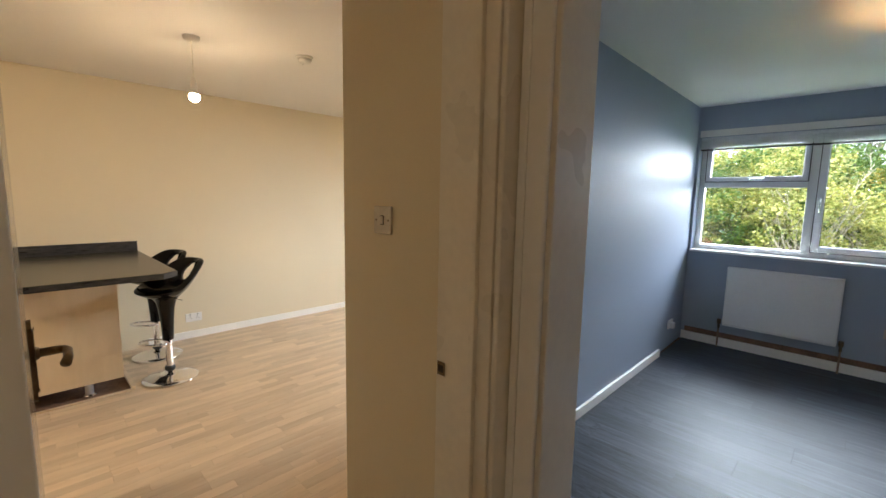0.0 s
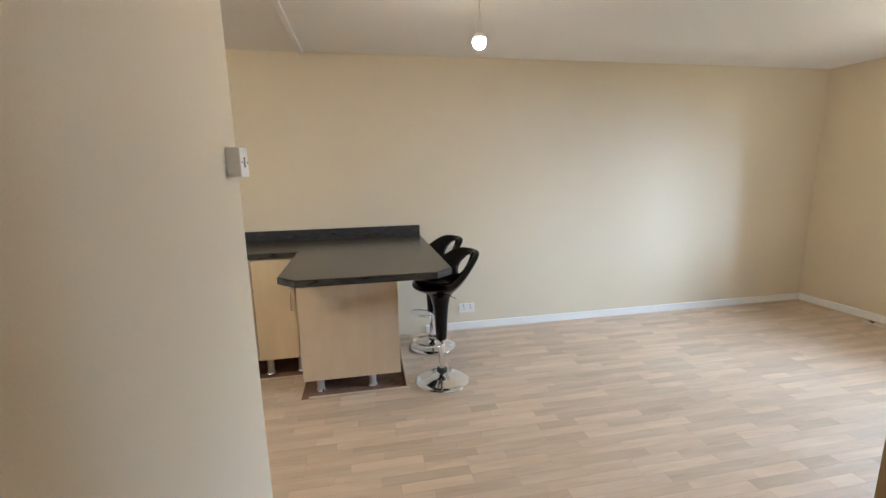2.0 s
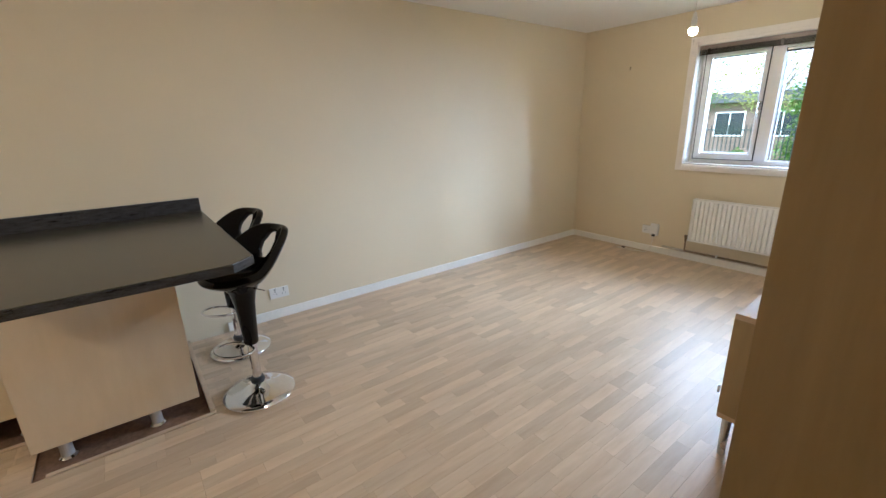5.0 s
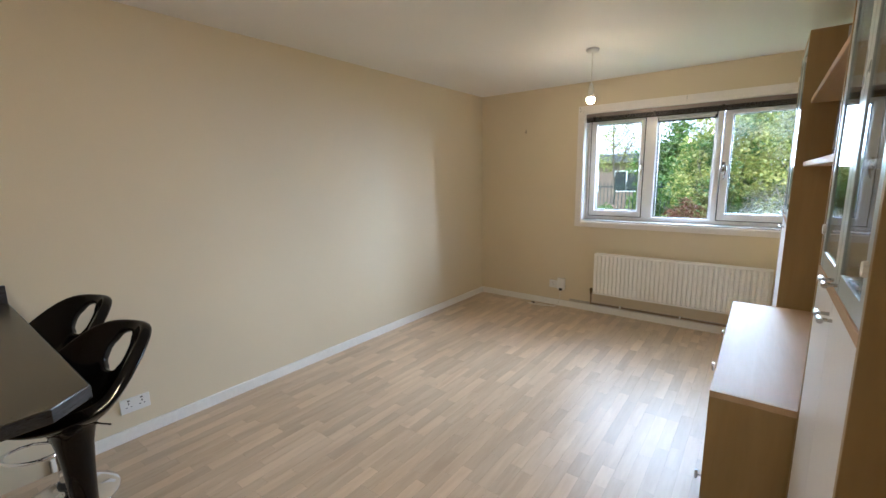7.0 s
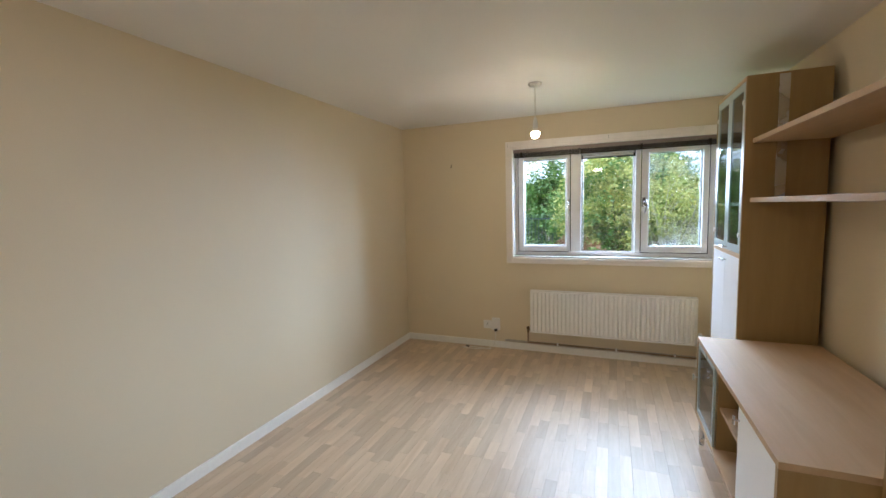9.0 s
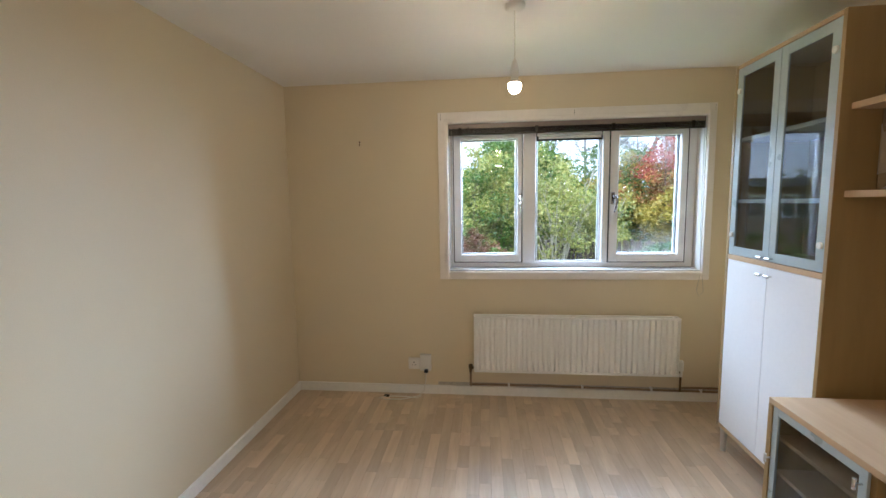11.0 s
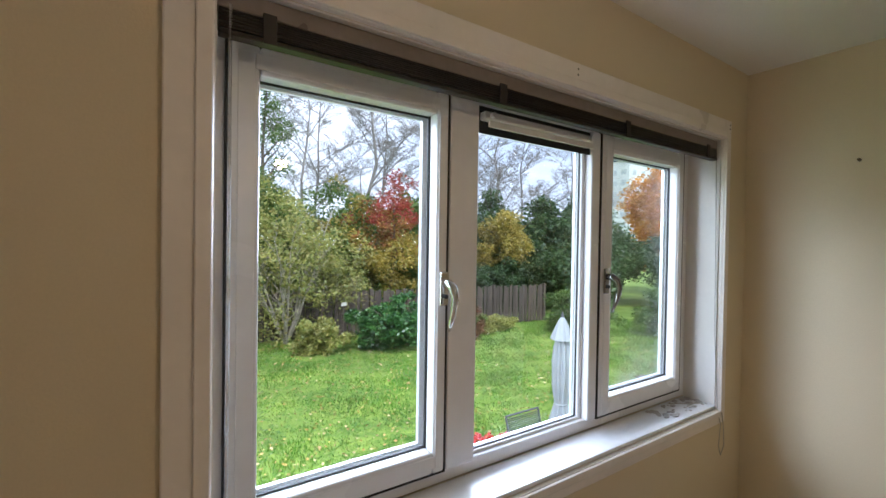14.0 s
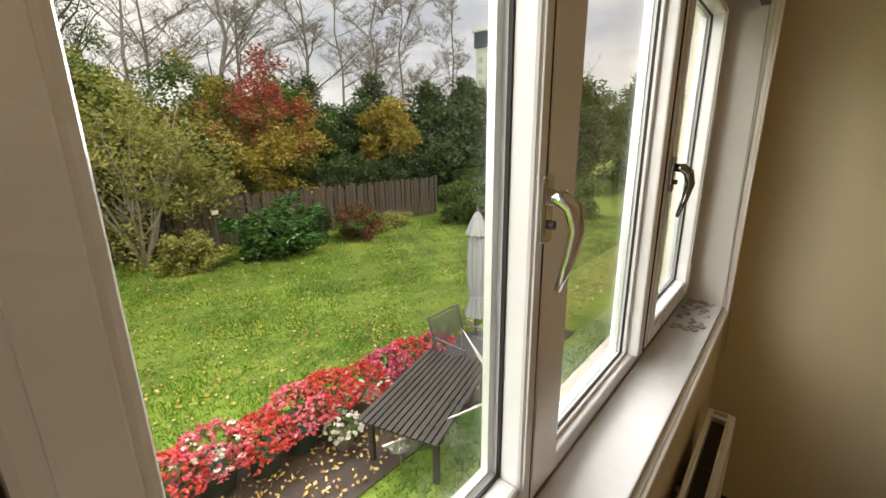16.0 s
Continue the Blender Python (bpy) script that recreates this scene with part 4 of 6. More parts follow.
# ---- bar stools ----
def bar_stool(at, turn, label):
    s = thing("bar_stool", (0, 0, 0), label, "bar stool", "bar stools at the worktop")
    b = part("base", lathe([(0, 0), (0.188, 0), (0.192, 0.004), (0.188, 0.010), (0.15, 0.020), (0.09, 0.036), (0.045, 0.056), (0.03, 0.075), (0, 0.075)], seg=48), CHROME, s, "polished chrome disc base", smooth=True)
    part("collar", lathe([(0, 0.07), (0.036, 0.07), (0.038, 0.085), (0.032, 0.10), (0, 0.10)], seg=24), BLACK_RUBBER, b, smooth=True)
    part("column", rod((0, 0, 0.09), (0, 0, 0.45), 0.024, seg=24), CHROME, s, smooth=False)
    part("shroud", lathe([(0, 0.31), (0.034, 0.31), (0.038, 0.32), (0.044, 0.44), (0.053, 0.55), (0.066, 0.61), (0.088, 0.648), (0.115, 0.672), (0, 0.672)], seg=28), BLACK_PLASTIC, s, "glossy black tapering cover", smooth=True)
    ring = [(0.105 * math.cos(a), -0.105 + 0.095 * math.sin(a), 0.305 - 0.12 * (math.sin(a) - 1) * 0.1) for a in [math.radians(110 + 320 * i / 24) for i in range(25)]]
    part("footrest", sweep([(0.012, -0.02, 0.315), *ring[2:-2], (-0.012, -0.02, 0.315)], 0.0075, 8), CHROME, s, smooth=True)
    # bucket seat: low in front, the back swept up and narrowing, with a rounded hole in it
    shell = bmesh.new()
    nu, nv = 60, 20
    grid = {}

    def shape(u, v):
        a = math.tau * u / nu
        t = v / (nv - 1)
        sn = math.sin(a)
        back = min(1.0, max(0.0, (sn + 0.25) / 1.22))
        back = back * back * (3 - 2 * back)
        front = max(0.0, -sn)
        side = abs(math.cos(a))
        rad_ = t ** 0.8
        rx = 0.205 * (1 - 0.10 * back * t)
        ry = 0.180 + 0.015 * back
        z = 0.668 + t ** 2.4 * (0.060 + 0.020 * side ** 2 - 0.012 * front) + 0.205 * back * t ** 2.9
        return Vector((rx * rad_ * math.cos(a), ry * rad_ * sn + 0.100 * back * t ** 3.2, z))

    for v in range(1, nv):
        for u in range(nu):
            grid[u, v] = shell.verts.new(shape(u, v))
    mid_ = shell.verts.new(shape(0, 0))
    for u in range(nu):
        shell.faces.new((mid_, grid[u, 1], grid[(u + 1) % nu, 1]))
    for v in range(1, nv - 1):
        for u in range(nu):
            du, dv = abs(u + 0.5 - nu / 4) / 3.0, abs(v + 0.5 - (nv - 5.0)) / 1.9
            if du ** 2.4 + dv ** 2.4 < 1.0:
                continue
            shell.faces.new((grid[u, v], grid[u, v + 1], grid[(u + 1) % nu, v + 1], grid[(u + 1) % nu, v]))
    bmesh.ops.recalc_face_normals(shell, faces=shell.faces[:])
    for _ in range(3):
        bmesh.ops.smooth_vert(shell, verts=[v_ for v_ in shell.verts if v_.is_boundary], factor=0.5, use_axis_x=True, use_axis_y=True, use_axis_z=True)
    seat = part("seat", shell, BLACK_PLASTIC, s, "glossy black moulded seat with a hole in its back", smooth=True)
    sol = seat.modifiers.new("thickness", "SOLIDIFY")
    sol.thickness, sol.offset = 0.040, 0
    sub = seat.modifiers.new("round", "SUBSURF")
    sub.levels = sub.render_levels = 2
    part("lever", sweep([(0.02, 0, 0.64), (0.10, 0.02, 0.635), (0.14, 0.03, 0.63)], 0.004, 6), CHROME, s)
    s.matrix_basis = pose(*at, 0, 0, turn)
    return s


st = bar_stool((-3.275, 0.805, 0.003), 24, "glossy black bucket bar stool on a chrome disc base")
copy_thing(st, pose(-3.875, 0.84, 0.003, 0, 0, 28))


# ---- wall units ----
def knob_pair(parent, x, y, z):
    for dy in (-0.031, 0.031):
        k = part("handle", rod((x, y + dy, z), (x - 0.022, y + dy, z), 0.0045, seg=8), STEEL, parent, "small steel bar knob")
        part("bar", rod((x - 0.024, y + dy - 0.016, z), (x - 0.024, y + dy + 0.016, z), 0.0068, seg=10), STEEL, k)


def tall_unit(xf, y0, y1, depth, label):
    """A tall display cabinet that faces -x: white doors below, framed glass doors above."""
    zb, zt = 0.15, 2.222
    c = thing("display_cabinet", (xf + depth / 2, (y0 + y1) / 2, 0), label, "cabinet", "tall display cabinets")
    xb = xf + depth
    t = 0.020
    # shade on the sides comes from their darker birch colour
    part("side_panel", box(xf, xb, y0, y0 + t, zb, zt, 0.0015), BIRCH_SHADED, c)
    part("side_panel", box(xf, xb, y1 - t, y1, zb, zt, 0.0015), BIRCH_SHADED, c)
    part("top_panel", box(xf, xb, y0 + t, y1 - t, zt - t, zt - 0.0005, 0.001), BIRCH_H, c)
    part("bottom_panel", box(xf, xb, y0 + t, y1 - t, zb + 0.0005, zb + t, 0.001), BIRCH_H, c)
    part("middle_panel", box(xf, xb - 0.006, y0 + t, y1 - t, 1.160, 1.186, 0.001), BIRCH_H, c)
    part("back_panel", box(xb - 0.006, xb - 0.0005, y0 + t, y1 - t, zb + t, zt - t), BIRCH_SHADED, c)
    for z in (1.475, 1.81):
        part("shelf", box(xf + 0.022, xb - 0.008, y0 + t + 0.001, y1 - t - 0.001, z, z + 0.020, 0.001), WHITE_DOOR, c, "pale display shelf")
    ym = (y0 + y1) / 2
    for ya, yb_ in ((y0 + t + 0.002, ym - 0.0015), (ym + 0.0015, y1 - t - 0.002)):
        part("door", box(xf + 0.002, xf + 0.020, ya, yb_, zb + t + 0.002, 1.158, 0.0015), WHITE_DOOR, c, "plain white door")
        gd = bmesh.new()
        w = 0.045
        z0, z1 = 1.189, zt - t - 0.003
        box(xf + 0.002, xf + 0.012, ya, ya + w, z0, z1, 0.001, gd)
        box(xf + 0.002, xf + 0.012, yb_ - w, yb_, z0, z1, 0.001, gd)
        box(xf + 0.0025, xf + 0.0115, ya + w, yb_ - w, z0, z0 + w, 0.0, gd)
        box(xf + 0.0025, xf + 0.0115, ya + w, yb_ - w, z1 - w, z1, 0.0, gd)
        g = part("glass_door", gd, ALU, c, "glass door with a pale blue-grey border")
        part("pane", box(xf + 0.005, xf + 0.009, ya + w - 0.003, yb_ - w + 0.003, z0 + w - 0.003, z1 - w + 0.003), CAB_GLASS, g)
        outer = ya if ya < ym - 0.1 else yb_
        s_ = 1 if outer == ya else -1
        for hz in (1.30, 2.08):
            part("hinge", rod((xf + 0.001, outer + s_ * 0.022, hz), (xf - 0.006, outer + s_ * 0.022, hz), 0.016, 0.014, 14), PLASTIC, g, "round hinge cap")
    knob_pair(c, xf + 0.002, ym, 1.205)
    knob_pair(c, xf + 0.002, ym, 1.118)
    for lx in (xf + 0.03, xb - 0.03):
        for ly in (y0 + 0.03, y1 - 0.03):
            part("leg", rod((lx, ly, 0), (lx, ly, zb), 0.015, 0.019, 12), STEEL, c, "short grey metal leg")
    return c


tall_unit(-1.292, 3.675, 4.392, 0.395, "birch display cabinet with white and glass doors by the window")
tall_unit(-1.256, 1.515, 2.262, 0.385, "birch display cabinet with white and glass doors")

low = thing("media_unit", (-1.2, 2.95, 0), "low birch media unit with glass and white doors", "cabinet")
LX, LY0, LY1, LZ0, LZ1 = -1.505, 2.268, 3.628, 0.19, 0.68
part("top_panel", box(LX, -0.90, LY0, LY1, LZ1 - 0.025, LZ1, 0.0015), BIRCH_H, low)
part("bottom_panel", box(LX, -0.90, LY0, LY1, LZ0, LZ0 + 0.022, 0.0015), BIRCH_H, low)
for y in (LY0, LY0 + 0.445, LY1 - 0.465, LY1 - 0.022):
    part("side_panel", box(LX + (0.0 if y in (LY0, LY1 - 0.022) else 0.02), -0.91, y, y + 0.022, LZ0 + 0.0225, LZ1 - 0.0255, 0.0), BIRCH_SHADED, low)
part("back_panel", box(-0.909, -0.903, LY0 + 0.001, LY1 - 0.001, LZ0 + 0.023, LZ1 - 0.026), BIRCH_SHADED, low)
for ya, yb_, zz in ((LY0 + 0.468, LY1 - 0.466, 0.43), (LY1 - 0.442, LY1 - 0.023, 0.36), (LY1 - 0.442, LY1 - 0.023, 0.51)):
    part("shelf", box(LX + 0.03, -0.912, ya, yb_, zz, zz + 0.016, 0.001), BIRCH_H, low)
part("door", box(LX + 0.002, LX + 0.019, LY0 + 0.024, LY0 + 0.455, LZ0 + 0.025, LZ1 - 0.028, 0.0015), WHITE_DOOR, low, "plain white door")
gd = bmesh.new()
ya, yb_, z0, z1, w = LY1 - 0.452, LY1 - 0.024, LZ0 + 0.025, LZ1 - 0.028, 0.03
box(LX + 0.004, LX + 0.014, ya, ya + w, z0, z1, 0.001, gd)
box(LX + 0.004, LX + 0.014, yb_ - w, yb_, z0, z1, 0.001, gd)
box(LX + 0.0045, LX + 0.0135, ya + w, yb_ - w, z0, z0 + w, 0, gd)
box(LX + 0.0045, LX + 0.0135, ya + w, yb_ - w, z1 - w, z1, 0, gd)
lgd = part("glass_door", gd, ALU, low, "glass door with a pale blue-grey border")
part("pane", box(LX + 0.007, LX + 0.011, ya + w - 0.003, yb_ - w + 0.003, z0 + w - 0.003, z1 - w + 0.003), CAB_GLASS, lgd)
for y, z in ((LY1 - 0.03, 0.43), (LY1 - 0.435, 0.60), (LY0 + 0.43, 0.60), (LY0 + 0.04, 0.30)):
    k = part("handle", rod((LX + 0.004, y, z), (LX - 0.018, y, z), 0.004, seg=8), STEEL, low, "small steel bar knob")
    part("bar", rod((LX - 0.02, y, z - 0.018), (LX - 0.02, y, z + 0.018), 0.0055, seg=8), STEEL, k)
for lx in (LX + 0.035, -0.95):
    for ly in (LY0 + 0.03, LY1 - 0.03):
        part("leg", rod((lx, ly, 0), (lx, ly, LZ0), 0.015, 0.019, 12), STEEL, low)
for i, z in enumerate((1.498, 1.838)):
    sh = thing("wall_shelf", (-1.06, 2.97, z), "thick birch shelf between the two tall cabinets", "shelf", "shelves between the cabinets")
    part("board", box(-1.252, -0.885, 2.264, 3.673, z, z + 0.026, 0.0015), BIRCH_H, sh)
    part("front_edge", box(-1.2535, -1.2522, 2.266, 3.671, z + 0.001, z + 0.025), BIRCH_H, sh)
# narrow grey strip down the side of the display cabinet
single("cabinet_side_strip", box(-1.14, -1.09, 3.668, 3.6735, 1.53, 2.21, 0.001), STEEL, "grey vertical strip against the cabinet side", "shelf upright")

# ---- bedroom, seen through its doorway ----
bw = upvc_window("window_2", BED_X0, BED_X1, BED_Z0, BED_Z1, "white plastic bedroom window with a top vent light")
part("window_frame", frame_of(BED_X0, BED_X1, BED_Z0 + 0.01, BED_Z1, 0.05, 0.05, 0.05, 0.05, FY0, FY1, 0.004), UPVC, bw)
part("mullion", box(0.10, 0.17, FY0 + 0.001, FY1, BED_Z0 + 0.06, BED_Z1 - 0.05, 0.004), UPVC, bw)
part("transom", box(BED_X0 + 0.05, 0.10, FY0 + 0.001, FY1, 1.60, 1.66, 0.004), UPVC, bw)
bs1 = sash(bw, BED_X0 + 0.052, 0.098, 1.662, BED_Z1 - 0.052, 0.045, 5.108, 5.175)
bs2 = sash(bw, 0.172, BED_X1 - 0.052, BED_Z0 + 0.062, BED_Z1 - 0.052, 0.055, 5.108, 5.175)
pane(bs1, BED_X0 + 0.09, 0.06, 1.70, BED_Z1 - 0.09, 5.15)
pane(bs2, 0.22, BED_X1 - 0.10, BED_Z0 + 0.11, BED_Z1 - 0.1, 5.15)
pane(bw, BED_X0 + 0.045, 0.105, BED_Z0 + 0.05, 1.61, 5.15)
part("handle", sweep([(-0.33, 5.108, 1.68), (-0.33, 5.08, 1.68), (-0.29, 5.075, 1.684), (-0.22, 5.08, 1.69)], 0.008, 8), CHROME, bw, smooth=True)
part("handle", sweep([(0.2, 5.108, 1.5), (0.2, 5.08, 1.5), (0.2, 5.075, 1.46), (0.2, 5.08, 1.38)], 0.008, 8), CHROME, bw, smooth=True)
single("window_sill_bedroom", box(BED_X0 + 0.002, BED_X1 + 0.05, 4.955, FY0, BED_Z0 - 0.012, BED_Z0 + 0.011, 0.003), GLOSS, "white gloss painted bedroom window sill", "window sill", "structure")
single("trim_bedroom_window_head", box(BED_X0, BED_X1 + 0.05, 4.978, 4.9995, BED_Z1, BED_Z1 + 0.065, 0.003), GLOSS, "white painted trim over the bedroom window", "trim", "structure")
bb = thing("bedroom_blind", (0.1, 5.05, 2.09), "pale venetian blind with a dark lower rail, pulled up", "blind")
part("headrail", box(BED_X0 + 0.005, BED_X1 - 0.005, 5.02, 5.05, 2.065, 2.097, 0.002), BLIND_W, bb)
for k in range(8):
    part("slat", box(BED_X0 + 0.006, BED_X1 - 0.006, 5.018, 5.046, 2.058 - k * 0.009, 2.0625 - k * 0.009), BLIND_W, bb)
part("bottom_rail", box(BED_X0 + 0.006, BED_X1 - 0.006, 5.018, 5.046, 1.968, 1.984, 0.003), BLIND, bb)
br_ = radiator("bedroom_radiator", -0.405, 0.43, 0.235, 0.825, 4.905, 4.974, RAD_WHITE, "plain white radiator under the bedroom window", 0)
for x in (-0.435, 0.46):
    part("valve", lathe([(0, 0), (0.011, 0), (0.011, 0.04), (0.018, 0.045), (0.018, 0.09), (0, 0.092)], (x, 4.93, 0.20), 14), BRASS, br_)
    part("tail_pipe", rod((x, 4.93, 0.0), (x, 4.93, 0.2), 0.0075, seg=8), COPPER, br_)
bsk = thing("bedroom_socket", (-0.78, 4.55, 0.18), "white wall socket with a plug in it", "socket")
part("plate", box(-0.790, -0.77, 4.50, 4.64, 0.19, 0.275, 0.003), PLASTIC, bsk)
part("plug", box(-0.77, -0.73, 4.52, 4.57, 0.20, 0.26, 0.006), PLASTIC, bsk)
single("bedroom_wall_socket", box(0.70, 0.78, 4.988, 4.9995, 0.36, 0.44, 0.003), PLATE, "steel single socket on the grey bedroom wall", "socket")
bp_ = thing("bedroom_pendant", (0.60, 3.08, H), "ceiling pendant with an orange-lit fabric shade", "pendant lamp")
part("ceiling_rose", lathe([(0, -0.03), (0.04, -0.028), (0.06, -0.01), (0.062, 0), (0, 0)], (0.60, 3.08, H), 28), PLASTIC, bp_, smooth=True)
part("flex", rod((0.60, 3.08, 2.14), (0.60, 3.08, H - 0.02), 0.0035, seg=6), PALE_CORD, bp_)
shade = lathe([(0.09, 0.0), (0.088, 0.0), (0.07, 0.15), (0.072, 0.15), (0.092, 0.0)], (0.60, 3.08, 1.99), 32)
# orange lamplight on the pale fabric is put into its base colour
SHADE = mat("lamplit_lampshade", (0.75, 0.45, 0.16), 0.8, var=0.1, bump=0.002)
part("shade", shade, SHADE, bp_, "fabric shade coloured amber for its lamplight")
part("bulb", lathe([(0, 0), (0.02, 0.008), (0.028, 0.03), (0.02, 0.06), (0.012, 0.08), (0, 0.08)], (0.60, 3.08, 2.03), 16), glow_mat("bedroom_bulb", (1.0, 0.65, 0.3), 40.0), bp_, smooth=True)
kl = thing("kitchen_light", (-2.35, -1.6, H), "round opal kitchen ceiling light", "ceiling light")
part("base", lathe([(0, -0.02), (0.14, -0.02), (0.145, 0), (0, 0)], (-2.35, -1.6, H), 28), PLASTIC, kl)
part("diffuser", lathe([(0, -0.085), (0.07, -0.08), (0.12, -0.055), (0.135, -0.02), (0, -0.02)], (-2.35, -1.6, H), 28), glow_mat("kitchen_diffuser", (1.0, 0.76, 0.48), 34.0), kl, smooth=True)
hl = thing("hall_light", (0.6, -0.2, H), "round opal hall ceiling light", "ceiling light")
part("base", lathe([(0, -0.02), (0.12, -0.02), (0.125, 0), (0, 0)], (0.6, -0.2, H), 28), PLASTIC, hl)
part("diffuser", lathe([(0, -0.075), (0.06, -0.07), (0.10, -0.05), (0.115, -0.02), (0, -0.02)], (0.6, -0.2, H), 28), glow_mat("hall_diffuser", (1.0, 0.66, 0.34), 3.6), hl, smooth=True)

# ---- garden ----
G = GROUND


def points_mesh(name, verts, faces, material, smooth=False):
    me = bpy.data.meshes.new(name)
    me.from_pydata(verts, [], faces)
    me.materials.append(material)
    if smooth:
        me.shade_smooth()
    me.update()
    return me


def leaf_cloud(centres, per, spread, size, rng, flat=0.5, droop=0.0):
    """Small bent leaves, each its own island, scattered round clump centres."""
    c = np.repeat(np.asarray(centres), per, axis=0)
    n = len(c)
    off = rng.normal(size=(n, 3))
    off /= np.linalg.norm(off, axis=1, keepdims=True)
    off *= (rng.random((n, 1)) ** 0.45) * spread
    off[:, 2] *= 0.8
    p = c + off
    a = rng.normal(size=(n, 3))
    a[:, 2] = a[:, 2] * flat - droop
    a /= np.linalg.norm(a, axis=1, keepdims=True)
    b = np.cross(a, rng.normal(size=(n, 3)))
    b /= np.linalg.norm(b, axis=1, keepdims=True)
    s = size * (0.7 + 0.9 * rng.random((n, 1)))
    v = np.empty((n, 4, 3))
    v[:, 0], v[:, 1], v[:, 2], v[:, 3] = p - a * s, p + b * s * 0.55, p + a * s, p - b * s * 0.55
    verts = v.reshape(-1, 3).tolist()
    faces = (np.arange(n)[:, None] * 4 + np.arange(4)).tolist()
    return verts, faces


def crown_centres(at, rx, ry, rz, n, rng, hollow=0.35):
    """Clump centres in an uneven ellipsoid, more of them near its skin."""
    d = rng.normal(size=(n, 3))
    d /= np.linalg.norm(d, axis=1, keepdims=True)
    lump = 1 + 0.22 * np.sin(3.1 * d[:, 0:1] + 5 * d[:, 2:3] + at[0]) + 0.16 * np.sin(6.3 * d[:, 1:2] + at[1])
    r = (hollow + (1 - hollow) * rng.random((n, 1)) ** 0.5) * lump
    return np.asarray(at) + d * r * np.array([rx, ry, rz])


def limbs(base, top, r0, rng, n, spread, depth=2, bm=None, steps=5, twigs=0.6, least=0.007, rise=0.5):
    """A tapered trunk with limbs and twigs."""
    base, top = Vector(base), Vector(top)
    ln = (top - base).length
    pts, rad = [], []
    for i in range(steps + 1):
        t = i / steps
        j = Vector((rng.normal(), rng.normal(), 0)) * ln * 0.018 * min(1, 3 * t)
        pts.append(base.lerp(top, t) + j)
        rad.append(max(least, r0 * (1 - 0.86 * t)))
    bm = sweep(pts, rad, 6 if r0 > 0.03 else 3, bm)
    if depth:
        for k in range(n):
            t = 0.25 + 0.72 * (k + rng.random()) / n
            i = min(len(pts) - 2, int(t * steps))
            p = pts[i].lerp(pts[i + 1], t * steps - i)
            a = rng.random() * math.tau
            d = Vector((math.cos(a), math.sin(a), rise + 0.7 * rng.random())).normalized()
            up = (top - base).normalized()
            d = (d + up * 0.35).normalized()
            q = p + d * ln * spread * (1.05 - 0.6 * t) * (0.6 + 0.7 * rng.random())
            limbs(p, q, max(0.006, rad[i] * 0.55), rng, max(2, int(n * twigs)), spread * 1.15, depth - 1, bm, 4 if depth > 1 else 3, twigs, least, rise)
    return bm


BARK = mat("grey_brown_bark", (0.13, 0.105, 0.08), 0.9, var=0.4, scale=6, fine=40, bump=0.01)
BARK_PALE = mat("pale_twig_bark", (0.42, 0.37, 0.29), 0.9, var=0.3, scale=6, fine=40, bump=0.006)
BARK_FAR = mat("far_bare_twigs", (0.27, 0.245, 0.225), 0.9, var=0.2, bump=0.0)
L_YELLOWGREEN = leaf_mat("yellow_green_leaves", [(0.18, 0.22, 0.045), (0.33, 0.36, 0.08), (0.5, 0.45, 0.11), (0.26, 0.29, 0.06), (0.43, 0.44, 0.15), (0.37, 0.29, 0.08)])
L_GREEN = leaf_mat("green_leaves", [(0.0455, 0.111, 0.0182), (0.0975, 0.182, 0.026), (0.169, 0.247, 0.039), (0.065, 0.13, 0.0234)])
L_DARK = leaf_mat("dark_green_leaves", [(0.022, 0.056, 0.016), (0.052, 0.11, 0.028), (0.10, 0.17, 0.038), (0.036, 0.08, 0.02)])
L_GLOSSY = leaf_mat("glossy_evergreen_leaves", [(0.0195, 0.0715, 0.0182), (0.052, 0.156, 0.0325), (0.117, 0.26, 0.0585), (0.026, 0.091, 0.026)], 0.15, 0.3)
L_RED = leaf_mat("autumn_red_leaves", [(0.36, 0.04, 0.035), (0.48, 0.08, 0.045), (0.30, 0.04, 0.04), (0.46, 0.17, 0.055)])
L_ORANGE = leaf_mat("autumn_orange_leaves", [(0.40, 0.15, 0.035), (0.34, 0.09, 0.03), (0.44, 0.25, 0.05), (0.26, 0.20, 0.045)])
L_GOLD = leaf_mat("autumn_gold_leaves", [(0.806, 0.39, 0.026), (0.715, 0.286, 0.0195), (0.845, 0.494, 0.052)])
L_AMBER = leaf_mat("autumn_amber_leaves", [(0.46, 0.34, 0.05), (0.32, 0.27, 0.045), (0.54, 0.4, 0.06), (0.2, 0.2, 0.035)])
L_COPPER = leaf_mat("copper_leaves", [(0.169, 0.052, 0.0286), (0.26, 0.091, 0.0455), (0.13, 0.0715, 0.026), (0.208, 0.156, 0.039)])
F_RED = leaf_mat("coral_red_petals", [(0.62, 0.045, 0.03), (0.72, 0.09, 0.06), (0.55, 0.03, 0.03)], 0.3)
F_PINK = leaf_mat("pink_petals", [(0.70, 0.10, 0.16), (0.78, 0.20, 0.24), (0.6, 0.06, 0.10)], 0.3)
F_MAGENTA = leaf_mat("magenta_petals", [(0.55, 0.02, 0.14), (0.66, 0.06, 0.2), (0.72, 0.2, 0.28)], 0.3)
F_WHITE = leaf_mat("white_petals", [(0.8, 0.78, 0.72), (0.75, 0.72, 0.6)], 0.3)
